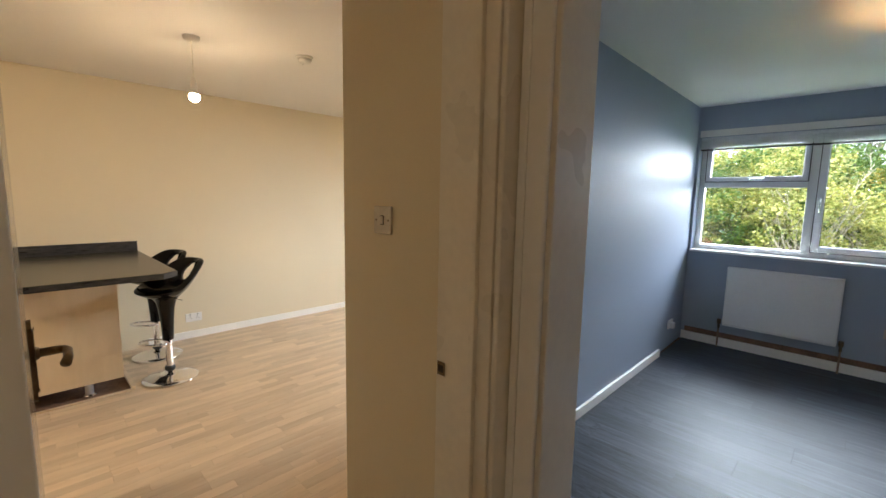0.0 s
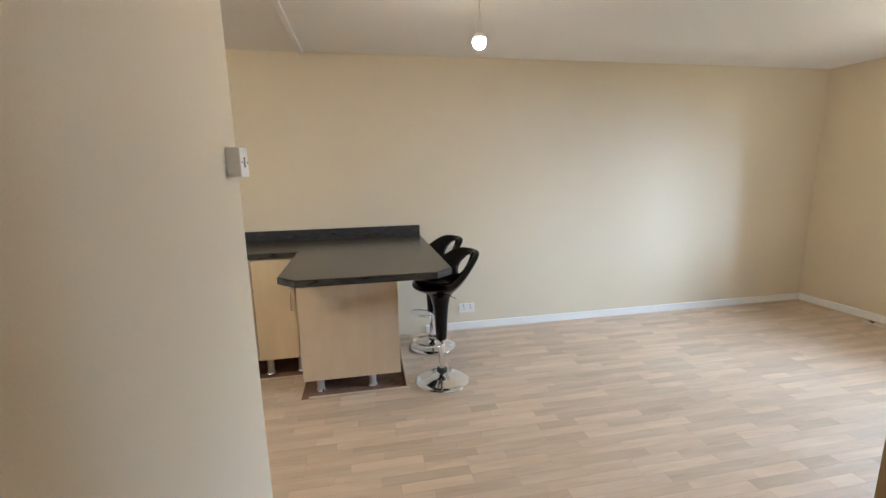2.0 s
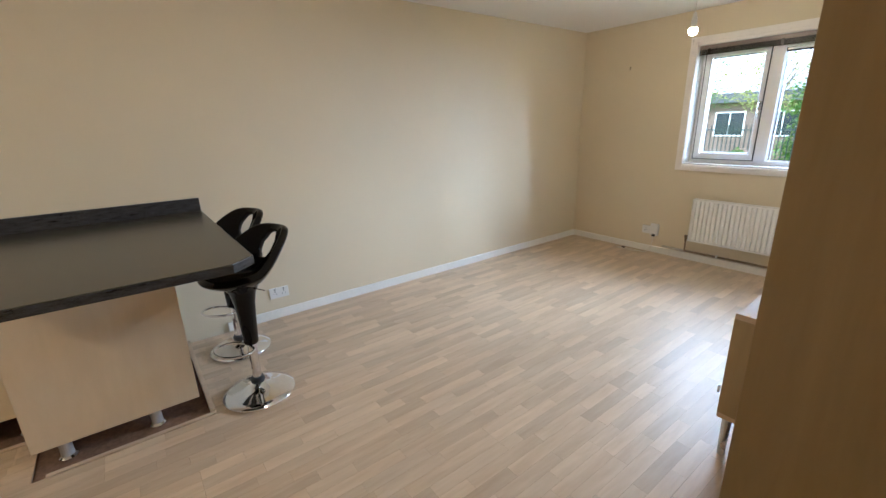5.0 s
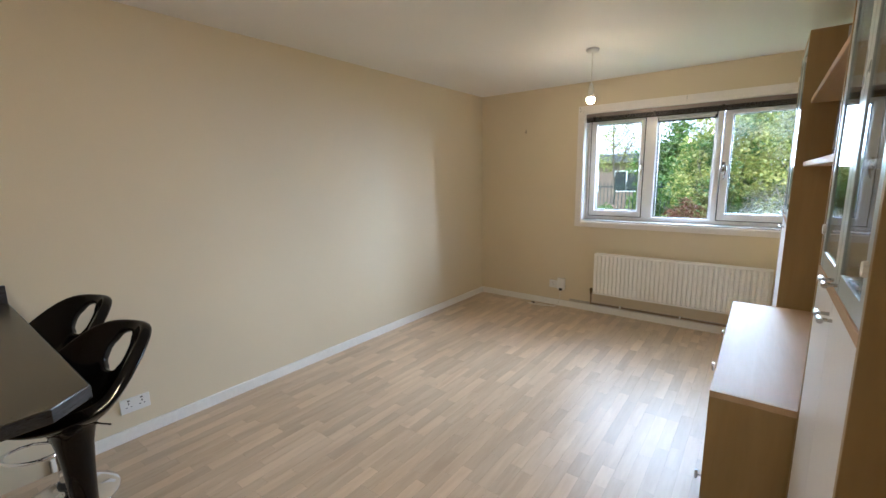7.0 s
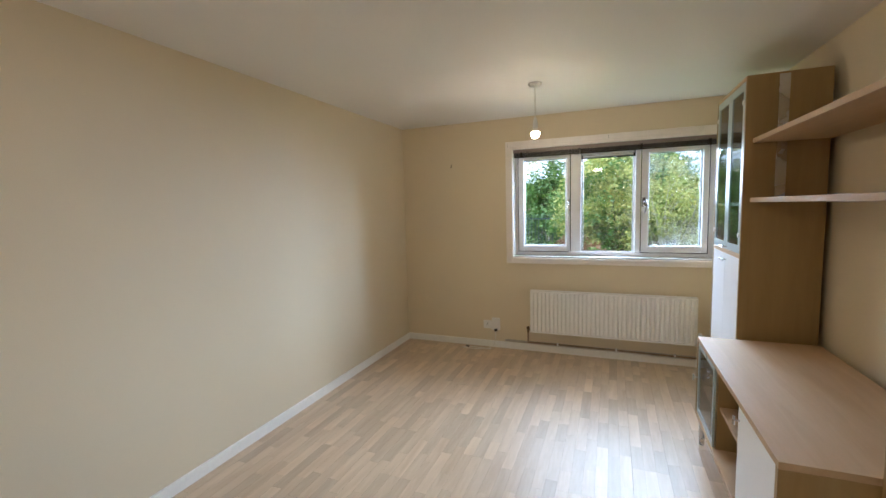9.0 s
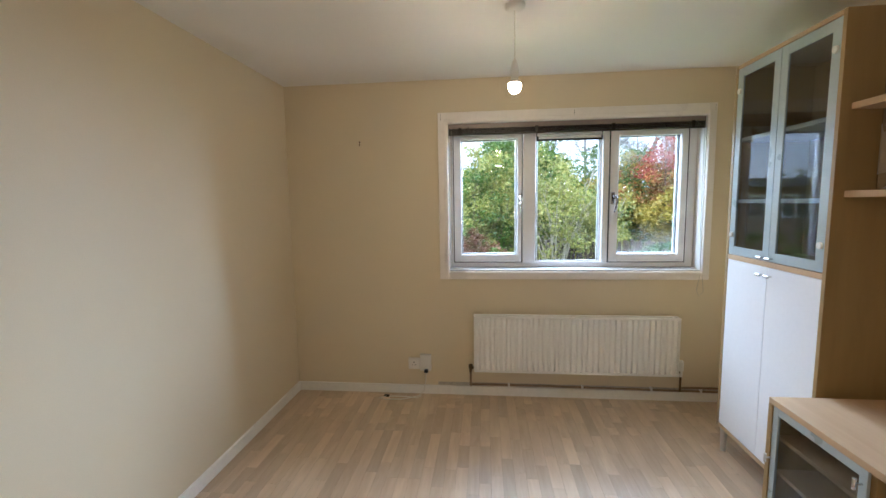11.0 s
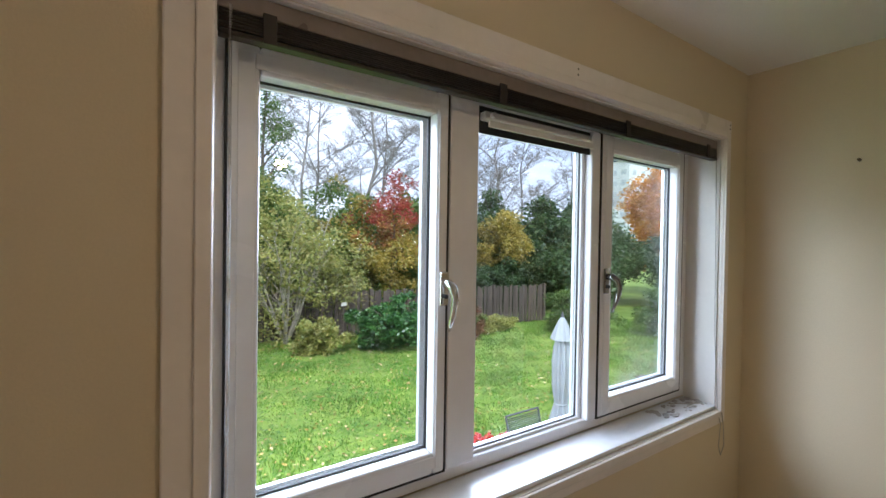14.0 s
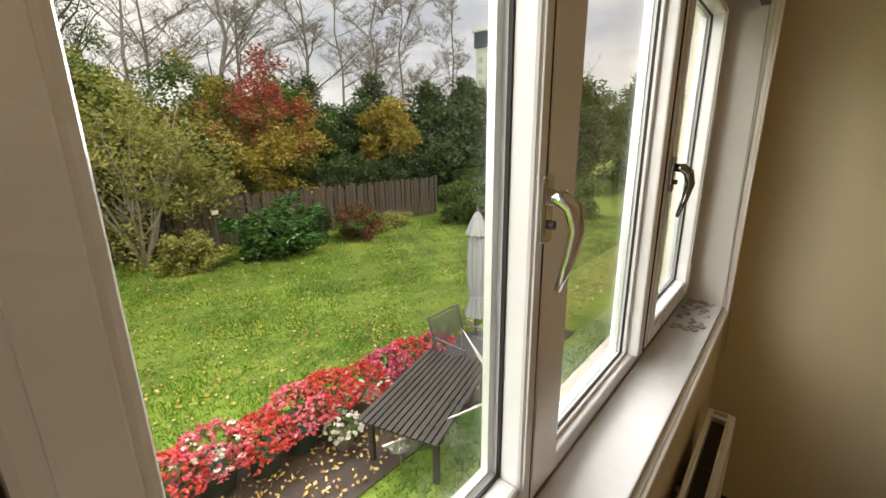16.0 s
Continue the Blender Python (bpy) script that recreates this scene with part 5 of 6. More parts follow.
F_HYDR = leaf_mat("faded_pink_flowers", [(0.62, 0.36, 0.34), (0.7, 0.5, 0.45), (0.55, 0.55, 0.35), (0.6, 0.28, 0.28)], 0.3)
TURF = mat("garden_turf", (0.25, 0.33, 0.05), 0.95, var=0.3, scale=1.3, fine=9, bump=0.0, dark=(0.075, 0.165, 0.018))
L_GRASS = leaf_mat("grass_blades", [(0.06, 0.20, 0.012), (0.13, 0.33, 0.018), (0.22, 0.38, 0.03), (0.09, 0.26, 0.015), (0.36, 0.36, 0.09)], 0.55)
L_FALLEN = leaf_mat("fallen_leaves", [(0.65, 0.494, 0.13), (0.52, 0.286, 0.078), (0.78, 0.65, 0.325), (0.39, 0.182, 0.065)], 0.1)
PAVING = mat("wet_brown_paving", (0.06, 0.042, 0.032), 0.55, var=0.45, scale=2.5, fine=30, bump=0.006)
FENCE = wood("weathered_fence_wood", (0.115, 0.088, 0.066), (0.045, 0.035, 0.028), 0.85, grain=(18, 18, 1.2), rand=0.28, pores=1.2)
RAILING = mat("dark_green_railing_paint", (0.015, 0.03, 0.03), 0.5, bump=0.0)
CANVAS = mat("pale_grey_canvas", (0.36, 0.38, 0.39), 0.85, var=0.12, scale=5, fine=90, bump=0.002)
POT = mat("green_plastic_pot", (0.03, 0.075, 0.06), 0.45, var=0.15, bump=0.0)
POT_PALE = mat("pale_stone_pot", (0.34, 0.31, 0.26), 0.8, var=0.2, bump=0.004)
METAL_GREY = mat("grey_powder_coat", (0.10, 0.10, 0.11), 0.45, 0.3, bump=0.0)
TABLE_WOOD = wood("dark_slat_wood", (0.055, 0.048, 0.042), (0.025, 0.022, 0.02), 0.6, grain=(2, 18, 18), rand=0.2)

ground_bm = bmesh.new()
bmesh.ops.create_grid(ground_bm, x_segments=4, y_segments=4, size=700, matrix=Matrix.Translation((0, 300, G)))
single("ground", ground_bm, TURF, "mown autumn lawn that goes on into the distance", "lawn", "structure")
single("pavement_path", slab([(-3.2, 7.02), (0.2, 6.98), (2.2, 6.85), (2.3, 7.75), (0.4, 7.98), (-3.2, 8.02)], G, G + 0.012), PAVING, "wet brown paved path by the house", "path", "structure")

rng = np.random.default_rng(3)
# grass: short blades, thicker near the house
nb = 210000
gx = rng.random(nb) * 16 - 5.0
gy = 8.0 + 7.6 * rng.random(nb) ** 1.25
strip = rng.random(nb) < 0.10
gx = np.where(strip, rng.random(nb) * 6 - 3.2, gx)
gy = np.where(strip, 5.4 + rng.random(nb) * 1.6, gy)
ga = rng.random(nb) * math.tau
patch = np.sin(gx * 2.3 + 1.1 * np.sin(gy * 1.7)) * np.sin(gy * 2.9 + np.sin(gx * 1.3)) + 0.6 * np.sin(gx * 7.1 + gy * 3.3) * np.sin(gy * 8.3 - gx * 2.2)
gh = (0.014 + 0.034 * rng.random(nb) ** 2) * np.clip(1 + 0.7 * patch, 0.35, 2.2)
gw = 0.006 + 0.005 * rng.random(nb)
gv = np.empty((nb, 3, 3))
gv[:, 0] = np.stack([gx - np.cos(ga) * gw, gy - np.sin(ga) * gw, np.full(nb, G - 0.002)], 1)
gv[:, 1] = np.stack([gx + np.cos(ga) * gw, gy + np.sin(ga) * gw, np.full(nb, G - 0.002)], 1)
gv[:, 2] = np.stack([gx + rng.normal(size=nb) * 0.02, gy + rng.normal(size=nb) * 0.02, G + gh], 1)
grass = new("grass", points_mesh("grass", gv.reshape(-1, 3).tolist(), (np.arange(nb)[:, None] * 3 + np.arange(3)).tolist(), L_GRASS))
tagged(grass, "short bright green lawn grass", "grass", kind="stuff")
nf = 7500
fx, fy = rng.random(nf) * 12 - 4, np.where(rng.random(nf) < 0.4, 7.05 + 0.8 * rng.random(nf), 8.0 + 6 * rng.random(nf) ** 1.5)
fc = np.stack([fx, fy, np.full(nf, G + 0.042)], 1)
fv, ff = leaf_cloud(fc, 1, 0.01, 0.019, rng, 0.12)
tagged(new("fallen_leaves", points_mesh("fallen_leaves", fv, ff, L_FALLEN)), "scattered yellow and brown fallen leaves", "leaves", kind="stuff")


def shrub(name, at, rx, ry, rz, leaves, n, per, spread, size, label, category="shrub", bark=BARK, stems=7, seed=1, lift=0.0, flat=0.5, group="", sub=None):
    """A bush: stems from one foot and an uneven crown of leaves; at is its foot."""
    r = np.random.default_rng(seed)
    s = thing(name, at, label, category, group)
    zc = at[2] + lift + rz * 0.95
    bm = None
    for k in range(stems):
        a = math.tau * k / stems + r.random()
        tip = (at[0] + math.cos(a) * rx * 0.75, at[1] + math.sin(a) * ry * 0.75, at[2] + lift + rz * (0.9 + 0.8 * r.random()))
        bm = limbs(at, tip, 0.016 + 0.008 * rz, r, 6, 0.36, 2 if bark is BARK_PALE else 1, bm, 4, 0.8, 0.006)
    part("stems", bm, bark, s)
    n, size, per = int(n * 1.5), size * 0.74, int(per * (0.85 if bark is BARK_PALE else 1.9))
    cc = crown_centres((at[0], at[1], zc), rx, ry, rz, n, r)
    cc[:, 2] = np.maximum(cc[:, 2], at[2] + 0.06)
    sets = [(leaves, cc)] if not sub else [(leaves, cc[: int(n * sub[1])]), (sub[0], cc[int(n * sub[1]):])]
    for m, c in sets:
        v, f = leaf_cloud(c, per, spread, size, r, flat)
        v = (np.asarray(v) - np.asarray(at)).tolist()
        ob = new("crown", points_mesh("crown", v, f, m))
        ob.parent = s
    return s


def tree(name, at, h, leaves, rx, rz, zc, n, per, spread, size, label, seed, bark=BARK, r0=0.09, top=None, category="tree", sets=None, limbs_n=7):
    r = np.random.default_rng(seed)
    s = thing(name, at, label, category)
    part("trunk", limbs(at, top or (at[0], at[1], at[2] + h), r0, r, limbs_n, 0.36, 2), bark, s)
    n, size, per = int(n * 1.3), size * 0.88, int(per * 1.75)
    for m, share, z0, z1 in sets or [(leaves, 1.0, 0, 1)]:
        cc = crown_centres((at[0], at[1], at[2] + zc), rx, rx, rz, int(n * 2), r, 0.15)
        lo_, hi_ = at[2] + zc - rz + 2 * rz * z0, at[2] + zc - rz + 2 * rz * z1
        cc = cc[(cc[:, 2] >= lo_) & (cc[:, 2] <= hi_)][: max(4, int(n * share))]
        taper = 1 - 0.75 * np.clip((cc[:, 2:3] - (at[2] + zc)) / max(rz, 0.1), 0, 1)
        cc[:, :2] = np.array(at[:2]) + (cc[:, :2] - np.array(at[:2])) * taper
        v, f = leaf_cloud(cc, per, spread, size, r, 0.4)
        v = (np.asarray(v) - np.asarray(at)).tolist()
        ob = new("crown", points_mesh("crown", v, f, m))
        ob.parent = s
    return s


# the open yellow-green shrubs across the lawn
shrub("garden_shrub", (-0.5, 15.2, G), 1.45, 1.1, 2.05, L_YELLOWGREEN, 130, 46, 0.34, 0.052, "tall open shrub with yellow-green leaves and pale stems", bark=BARK_PALE, stems=11, seed=2)
shrub("garden_shrub", (1.0, 15.9, G), 1.1, 0.8, 1.55, L_YELLOWGREEN, 75, 46, 0.32, 0.05, "open yellow-green shrub in front of the fence", bark=BARK_PALE, stems=9, seed=3)
shrub("garden_shrub", (-2.5, 15.6, G), 1.35, 1.0, 2.1, L_GREEN, 120, 60, 0.36, 0.055, "tall leafy green garden shrub", stems=8, seed=4, sub=(L_YELLOWGREEN, 0.45))
shrub("garden_shrub", (-1.2, 17.2, G), 2.2, 1.2, 2.5, L_GREEN, 150, 60, 0.42, 0.06, "tall mixed green shrub behind the lawn", stems=8, seed=5, sub=(L_YELLOWGREEN, 0.6))
shrub("garden_shrub", (1.6, 18.6, G), 2.0, 1.2, 2.35, L_GREEN, 140, 60, 0.42, 0.06, "tall green shrub behind the wooden fence", stems=8, seed=6, sub=(L_AMBER, 0.7))
shrub("small_shrub", (0.1, 14.0, G), 0.55, 0.45, 0.42, L_YELLOWGREEN, 40, 60, 0.16, 0.045, "small yellow-green leafy shrub", seed=7, stems=5)
shrub("evergreen_bush", (1.85, 13.75, G), 1.05, 0.75, 0.58, L_GLOSSY, 130, 70, 0.17, 0.05, "rounded glossy evergreen bush on the lawn's edge", seed=8, stems=6, flat=0.25)
shrub("copper_bush", (3.85, 13.6, G), 0.66, 0.5, 0.45, L_COPPER, 80, 60, 0.15, 0.035, "rounded red-brown bush before the fence", seed=9, stems=6, sub=(L_GREEN, 0.85))
shrub("small_shrub", (2.95, 14.1, G), 0.35, 0.3, 0.42, L_DARK, 40, 50, 0.14, 0.04, "small dark ivy-like shrub by the fence", seed=10, stems=4)
shrub("small_shrub", (5.2, 13.9, G), 0.8, 0.35, 0.24, L_YELLOWGREEN, 50, 50, 0.13, 0.035, "low pale green border plants", seed=12, stems=4)
shrub("copper_bush", (-2.95, 12.9, G), 0.8, 0.6, 0.8, L_COPPER, 90, 60, 0.2, 0.045, "red-brown leafy bush across the lawn", seed=13, stems=6, sub=(L_GREEN, 0.7))
shrub("hedge_bush", (7.6, 12.6, G), 1.0, 0.9, 0.72, L_GREEN, 120, 60, 0.22, 0.045, "rounded light green bush at the end of the fence", seed=14, stems=6)
shrub("hedge_bush", (9.8, 10.6, G), 1.3, 1.1, 0.62, L_GREEN, 120, 60, 0.25, 0.05, "rounded light green bush beside the lawn", seed=15, stems=6)
hyd = shrub("hydrangea", (-4.4, 10.6, G), 0.85, 0.6, 0.86, L_GREEN, 80, 50, 0.18, 0.05, "hydrangea bush with faded pink flower heads", seed=16, stems=6, sub=(F_HYDR, 0.55))
copy_thing(hyd, pose(-5.9, 11.2, G, 0, 0, 70))
copy_thing(hyd, pose(-7.6, 12.4, G, 0, 0, 160))
# trees
tree("maple_tree", (3.75, 17.6, G), 5.2, L_RED, 1.95, 2.35, 2.8, 190, 42, 0.34, 0.05, "small maple turning from red top to orange skirt", 21, r0=0.06, sets=[(L_RED, 0.15, 0.62, 1.0), (L_ORANGE, 0.22, 0.34, 0.72), (L_AMBER, 0.42, 0.0, 0.52)])
tree("garden_tree", (7.2, 20.6, G), 5.0, L_DARK, 1.9, 2.3, 2.6, 170, 55, 0.42, 0.07, "dense dark green tree behind the fence", 22, r0=0.1)
tree("garden_tree", (9.8, 19.6, G), 5.2, L_DARK, 2.0, 2.4, 2.7, 170, 55, 0.42, 0.07, "dense dark green tree behind the fence", 23, r0=0.1)
tree("garden_tree", (8.6, 17.2, G), 4.2, L_AMBER, 1.2, 1.4, 2.7, 70, 45, 0.36, 0.06, "small tree with amber autumn leaves", 24, r0=0.06)
tree("garden_tree", (13.2, 16.6, G), 5.0, L_DARK, 2.4, 2.3, 2.5, 170, 55, 0.45, 0.075, "dense green tree beyond the garden", 25, r0=0.1)
tree("garden_tree", (16.0, 13.4, G), 4.6, L_DARK, 2.3, 2.1, 2.2, 150, 55, 0.45, 0.075, "dense green tree beyond the garden", 26, r0=0.1)
tree("gold_tree", (20.2, 16.6, G), 7.6, L_GOLD, 2.7, 3.2, 4.6, 210, 50, 0.5, 0.085, "tree in bright orange-gold autumn leaf", 27, r0=0.12)
tree("garden_tree", (22.5, 12.0, G), 6.5, L_GREEN, 2.6, 2.8, 3.0, 150, 50, 0.55, 0.085, "leafy green tree beyond the garden", 28, r0=0.12)
tree("garden_tree", (18.5, 9.0, G), 4.6, L_GREEN, 2.4, 2.0, 2.2, 130, 50, 0.5, 0.08, "leafy green tree beyond the garden", 33, r0=0.1)
tree("garden_tree", (4.2, 22.0, G), 5.6, L_GREEN, 2.2, 2.3, 2.6, 150, 50, 0.45, 0.07, "leafy green tree behind the maple", 29, r0=0.1)
tree("garden_tree", (-2.2, 20.4, G), 6.0, L_GREEN, 2.2, 2.6, 3.0, 150, 50, 0.45, 0.07, "leafy green tree behind the shrubs", 30, r0=0.1, sets=[(L_GREEN, 0.6, 0, 1), (L_YELLOWGREEN, 0.5, 0.2, 1)])
tree("birch_tree", (0.4, 24.5, G), 11.5, L_GREEN, 1.7, 3.0, 7.6, 70, 30, 0.5, 0.06, "slender birch with thinning leaves", 31, r0=0.13, limbs_n=12)
tree("birch_tree", (-6.2, 33.5, G), 12.0, L_AMBER, 2.2, 3.4, 8.0, 60, 26, 0.6, 0.07, "slender half-bare birch behind the low building", 32, r0=0.14, limbs_n=12)

tree("birch_tree", (-7.6, 22.5, G), 7.5, L_YELLOWGREEN, 2.0, 2.4, 4.8, 60, 30, 0.5, 0.05, "slender birch with hanging yellow-green leaves", 34, r0=0.08, limbs_n=12)
tree("birch_tree", (-10.8, 24.0, G), 7.0, L_GREEN, 1.7, 2.2, 4.6, 40, 28, 0.5, 0.05, "slender birch with thinning leaves", 35, r0=0.08, limbs_n=12)


def bare_tree(at, h, seed, r0, n, spread, label, lean=(0, 0)):
    r = np.random.default_rng(seed)
    s = thing("bare_tree", at, label, "tree", "bare trees behind the garden")
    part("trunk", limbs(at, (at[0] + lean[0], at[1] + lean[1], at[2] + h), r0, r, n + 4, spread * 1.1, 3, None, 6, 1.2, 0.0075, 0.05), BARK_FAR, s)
    return s


bare_tree((7.6, 28.6, G), 15.0, 41, 0.17, 9, 0.36, "tall bare grey tree with fine twigs", (0.4, 0))
bare_tree((12.4, 27.5, G), 14.0, 42, 0.14, 9, 0.38, "tall bare grey tree with fine twigs", (-0.8, 0.3))
bare_tree((14.6, 24.5, G), 12.5, 43, 0.12, 9, 0.36, "bare multi-stemmed tree with hanging twigs")
bare_tree((3.6, 31.0, G), 13.0, 44, 0.13, 8, 0.38, "tall bare grey tree with fine twigs", (0.8, 0))
bare_tree((18.6, 26.5, G), 12.0, 45, 0.12, 8, 0.36, "bare tree with fine twigs")
for tx, ty, th, sd in ((5.6, 33.0, 14.5, 46), (10.0, 31.5, 15.0, 47), (15.6, 29.5, 14.0, 48), (1.0, 30.0, 12.5, 49), (21.0, 24.0, 11.5, 50)):
    bare_tree((tx, ty, G), th, sd, 0.12, 8, 0.38, "bare grey tree with fine hanging twigs")

for tx, ty, th, tl, sd in ((5.6, 20.0, 5.0, L_GREEN, 51), (11.6, 18.0, 4.8, L_DARK, 52), (0.2, 20.6, 5.0, L_GREEN, 53), (11.2, 15.2, 3.8, L_DARK, 54), (15.2, 18.6, 5.4, L_DARK, 55), (18.4, 13.6, 5.6, L_GREEN, 56), (-4.6, 21.6, 4.6, L_GREEN, 57)):
    tree("garden_tree", (tx, ty, G), th, tl, 1.9, th * 0.46, th * 0.52, 150, 50, 0.45, 0.075, "leafy tree in the green belt behind the garden", sd, r0=0.09)

# a far line of woods closes the view
fw = []
for k in range(150):
    a = radians(-62 + 124 * k / 149)
    d_ = 46 + 12 * rng.random()
    fw.append((math.sin(a) * d_, 5 + math.cos(a) * d_, G + 0.6 + 3.6 * rng.random()))
v, f = leaf_cloud(np.asarray(fw), 110, 2.1, 0.19, rng)
tagged(new("far_woods", points_mesh("far_woods", v, f, L_DARK)), "distant dark green belt of trees", "woods", kind="stuff")

# wooden fence
fence = thing("fence", (3.0, 14.9, G), "weathered grey-brown wooden board fence", "fence")
FA, FB = Vector((-2.2, 15.9, G)), Vector((8.0, 14.35, G))
fd = (FB - FA).normalized()
flen = (FB - FA).length
fmesh = None
nbrd = int(flen / 0.125)
rot = math.degrees(math.atan2(fd.y, fd.x))
fmesh = [mesh_of("fence_board", box(-0.052, 0.052, -0.009, 0.009, 0, hgt, 0.003, seg=1), FENCE) for hgt in (1.22, 1.25, 1.19, 1.235)]
for k in range(nbrd):
    ob = new("board", fmesh[k % 4])
    ob.parent = fence
    p = FA + fd * (k * 0.125) - BASE[fence.name]
    ob.matrix_basis = pose(p.x, p.y, 0.03 + 0.012 * math.sin(k * 1.7), 0, 1.2 * math.sin(k * 2.3), rot)
for z in (0.35, 0.95):
    p0, p1 = FA + Vector((0, 0.03, z)), FB + Vector((0, 0.03, z))
    part("rail", sweep([p0, p1], 0.03, 4), FENCE, fence)
for k in range(6):
    p = FA + fd * (flen * k / 5) + Vector((0, 0.07, 0))
    part("post", box(p.x - 0.045, p.x + 0.045, p.y - 0.045, p.y + 0.045, G, G + 1.3, 0.006), FENCE, fence)

# dark metal railings behind, towards the low building
rl = thing("metal_railing", (-6.0, 18.0, G), "dark green metal railings behind the garden", "railing")
for z in (0.25, 1.95):
    part("rail", box(-14.0, 2.0, 17.98, 18.02, G + z, G + z + 0.05), RAILING, rl)
bar = mesh_of("railing_bar", box(-0.012, 0.012, -0.012, 0.012, 0, 2.15), RAILING)
for k in range(115):
    ob = new("bar", bar)
    ob.parent = rl
    ob.location = Vector((-13.95 + k * 0.139, 18.045, G)) - BASE[rl.name]
# dense dark hedge bushes behind the wooden fence
for k in range(6):
    shrub("hedge_bush", (5.3 + k * 1.2, 17.0 - k * 0.16 + 0.25 * math.sin(k * 2.0), G), 0.95, 0.7, 0.95 + 0.15 * math.sin(k * 1.3), L_DARK, 80, 55, 0.26, 0.05, "dark green hedge bush behind the wooden fence", seed=110 + k, stems=5, group="hedge behind the fence")

# low flat-roofed building beyond the railings
BRICK = mat("brown_brick_wall", (0.20, 0.14, 0.11), 0.85, var=0.25, scale=3, fine=30, bump=0.01)
FASCIA = mat("dark_roof_fascia", (0.10, 0.10, 0.11), 0.6, bump=0.0)
RENDERED = mat("pale_rendered_wall", (0.78, 0.78, 0.79), 0.8, var=0.08, bump=0.004)
WINDARK = mat("dark_window_glass", (0.03, 0.035, 0.04), 0.08, bump=0.0)
lb = thing("low_building", (-12.0, 33.0, G), "long low brick building with a flat roof", "building")
part("wall", box(-24.0, -4.6, 30.0, 37.0, G, 2.2), BRICK, lb)
part("roof", box(-24.4, -4.2, 29.6, 37.4, 2.2, 2.75, 0.02), FASCIA, lb)
for k in range(7):
    x = -22.5 + k * 2.6
    wf = part("window", frame_of(x, x + 1.6, 0.3, 1.7, 0.07, 0.07, 0.07, 0.07, 29.94, 30.0, 0.0), UPVC, lb)
    part("pane", box(x + 0.06, x + 1.54, 29.97, 29.985, 0.36, 1.64), WINDARK, wf)
    part("glazing_bar", box(x + 0.77, x + 0.83, 29.945, 29.968, 0.37, 1.63), UPVC, wf)
# tower block on the skyline
tb = thing("tower_block", (96.0, 66.0, G), "white tower block with a dark blue top storey", "building")
part("wall", box(90.0, 102.0, 64.0, 72.0, G, 22.6), RENDERED, tb)
BLUE = mat("dark_blue_cladding", (0.05, 0.07, 0.13), 0.5, var=0.08, bump=0.0)
part("top_storey", box(89.6, 102.4, 63.6, 72.4, 22.6, 26.2, 0.1), BLUE, tb)
part("roof", box(89.2, 102.8, 63.2, 72.8, 26.2, 26.7, 0.05), RENDERED, tb)
TOWERGLASS = mat("grey_tower_glass", (0.55, 0.58, 0.62), 0.2, bump=0.0)
wm = mesh_of("tower_window", box(-0.06, 0.06, -0.7, 0.7, -0.6, 0.6), TOWERGLASS)
wm2 = mesh_of("tower_window", box(-0.7, 0.7, -0.06, 0.06, -0.6, 0.6), TOWERGLASS)
for st_ in range(8):
    for k in range(3):
        ob = new("window", wm)
        ob.parent = tb
        ob.location = Vector((89.98, 65.4 + k * 2.6, 1.6 + st_ * 2.6)) - BASE[tb.name]
        ob = new("window", wm2)
        ob.parent = tb
        ob.location = Vector((92.2 + k * 3.8, 63.98, 1.6 + st_ * 2.6)) - BASE[tb.name]
mast = rod((93.5, 67, 26.6), (93.5, 67, 32.5), 0.25, 0.15, 8)
for dx, dy in ((0.9, 0), (-0.9, 0), (0, 0.9)):
    box(93.5 + dx - 0.25, 93.5 + dx + 0.25, 67 + dy - 0.25, 67 + dy + 0.25, 29.5, 32.0, bm=mast)
part("aerial_mast", mast, METAL_GREY, tb)

# small sign on a stake
sg = thing("plant_sign", (0.83, 14.7, G), "small pale plant sign on a dark stake", "sign")
part("stake", rod((0.83, 14.7, G), (0.83, 14.7, 0.0), 0.02, seg=6), FENCE, sg)
part("board", box(0.76, 0.90, 14.66, 14.68, -0.03, 0.06, 0.004), F_WHITE, sg)

# folded parasol
um = thing("parasol", (1.17, 7.76, G), "closed pale grey garden parasol on a pole", "parasol")
ux, uy = 1.17, 7.76
part("pole", rod((ux, uy, G + 0.05), (ux, uy, 0.76), 0.019, seg=10), METAL_GREY, um)
part("base_plate", lathe([(0, 0), (0.24, 0), (0.25, 0.03), (0.06, 0.06), (0.03, 0.10), (0, 0.10)], (ux, uy, G), 24), METAL_GREY, um, smooth=True)


def pleats(profile, folds, seg):
    b = bmesh.new()
    rings = []
    for r_, z, amp in profile:
        rings.append([b.verts.new((ux + (r_ + amp * math.cos(folds * a)) * math.cos(a), uy + (r_ + amp * math.cos(folds * a)) * math.sin(a), z)) for a in [math.tau * k / seg for k in range(seg)]])
    for q, w_ in zip(rings, rings[1:]):
        for k in range(seg):
            b.faces.new((q[k], q[(k + 1) % seg], w_[(k + 1) % seg], w_[k]))
    return b


part("canopy", pleats([(0.13, -0.62, 0.028), (0.10, -0.50, 0.02), (0.075, -0.36, 0.012), (0.10, -0.15, 0.018), (0.105, 0.15, 0.02), (0.09, 0.36, 0.016), (0.05, 0.52, 0.006)], 9, 72), CANVAS, um)
part("cap", pleats([(0.135, 0.45, 0.012), (0.10, 0.56, 0.008), (0.05, 0.68, 0.004), (0.012, 0.74, 0.001), (0.002, 0.755, 0.0)], 8, 48), CANVAS, um)
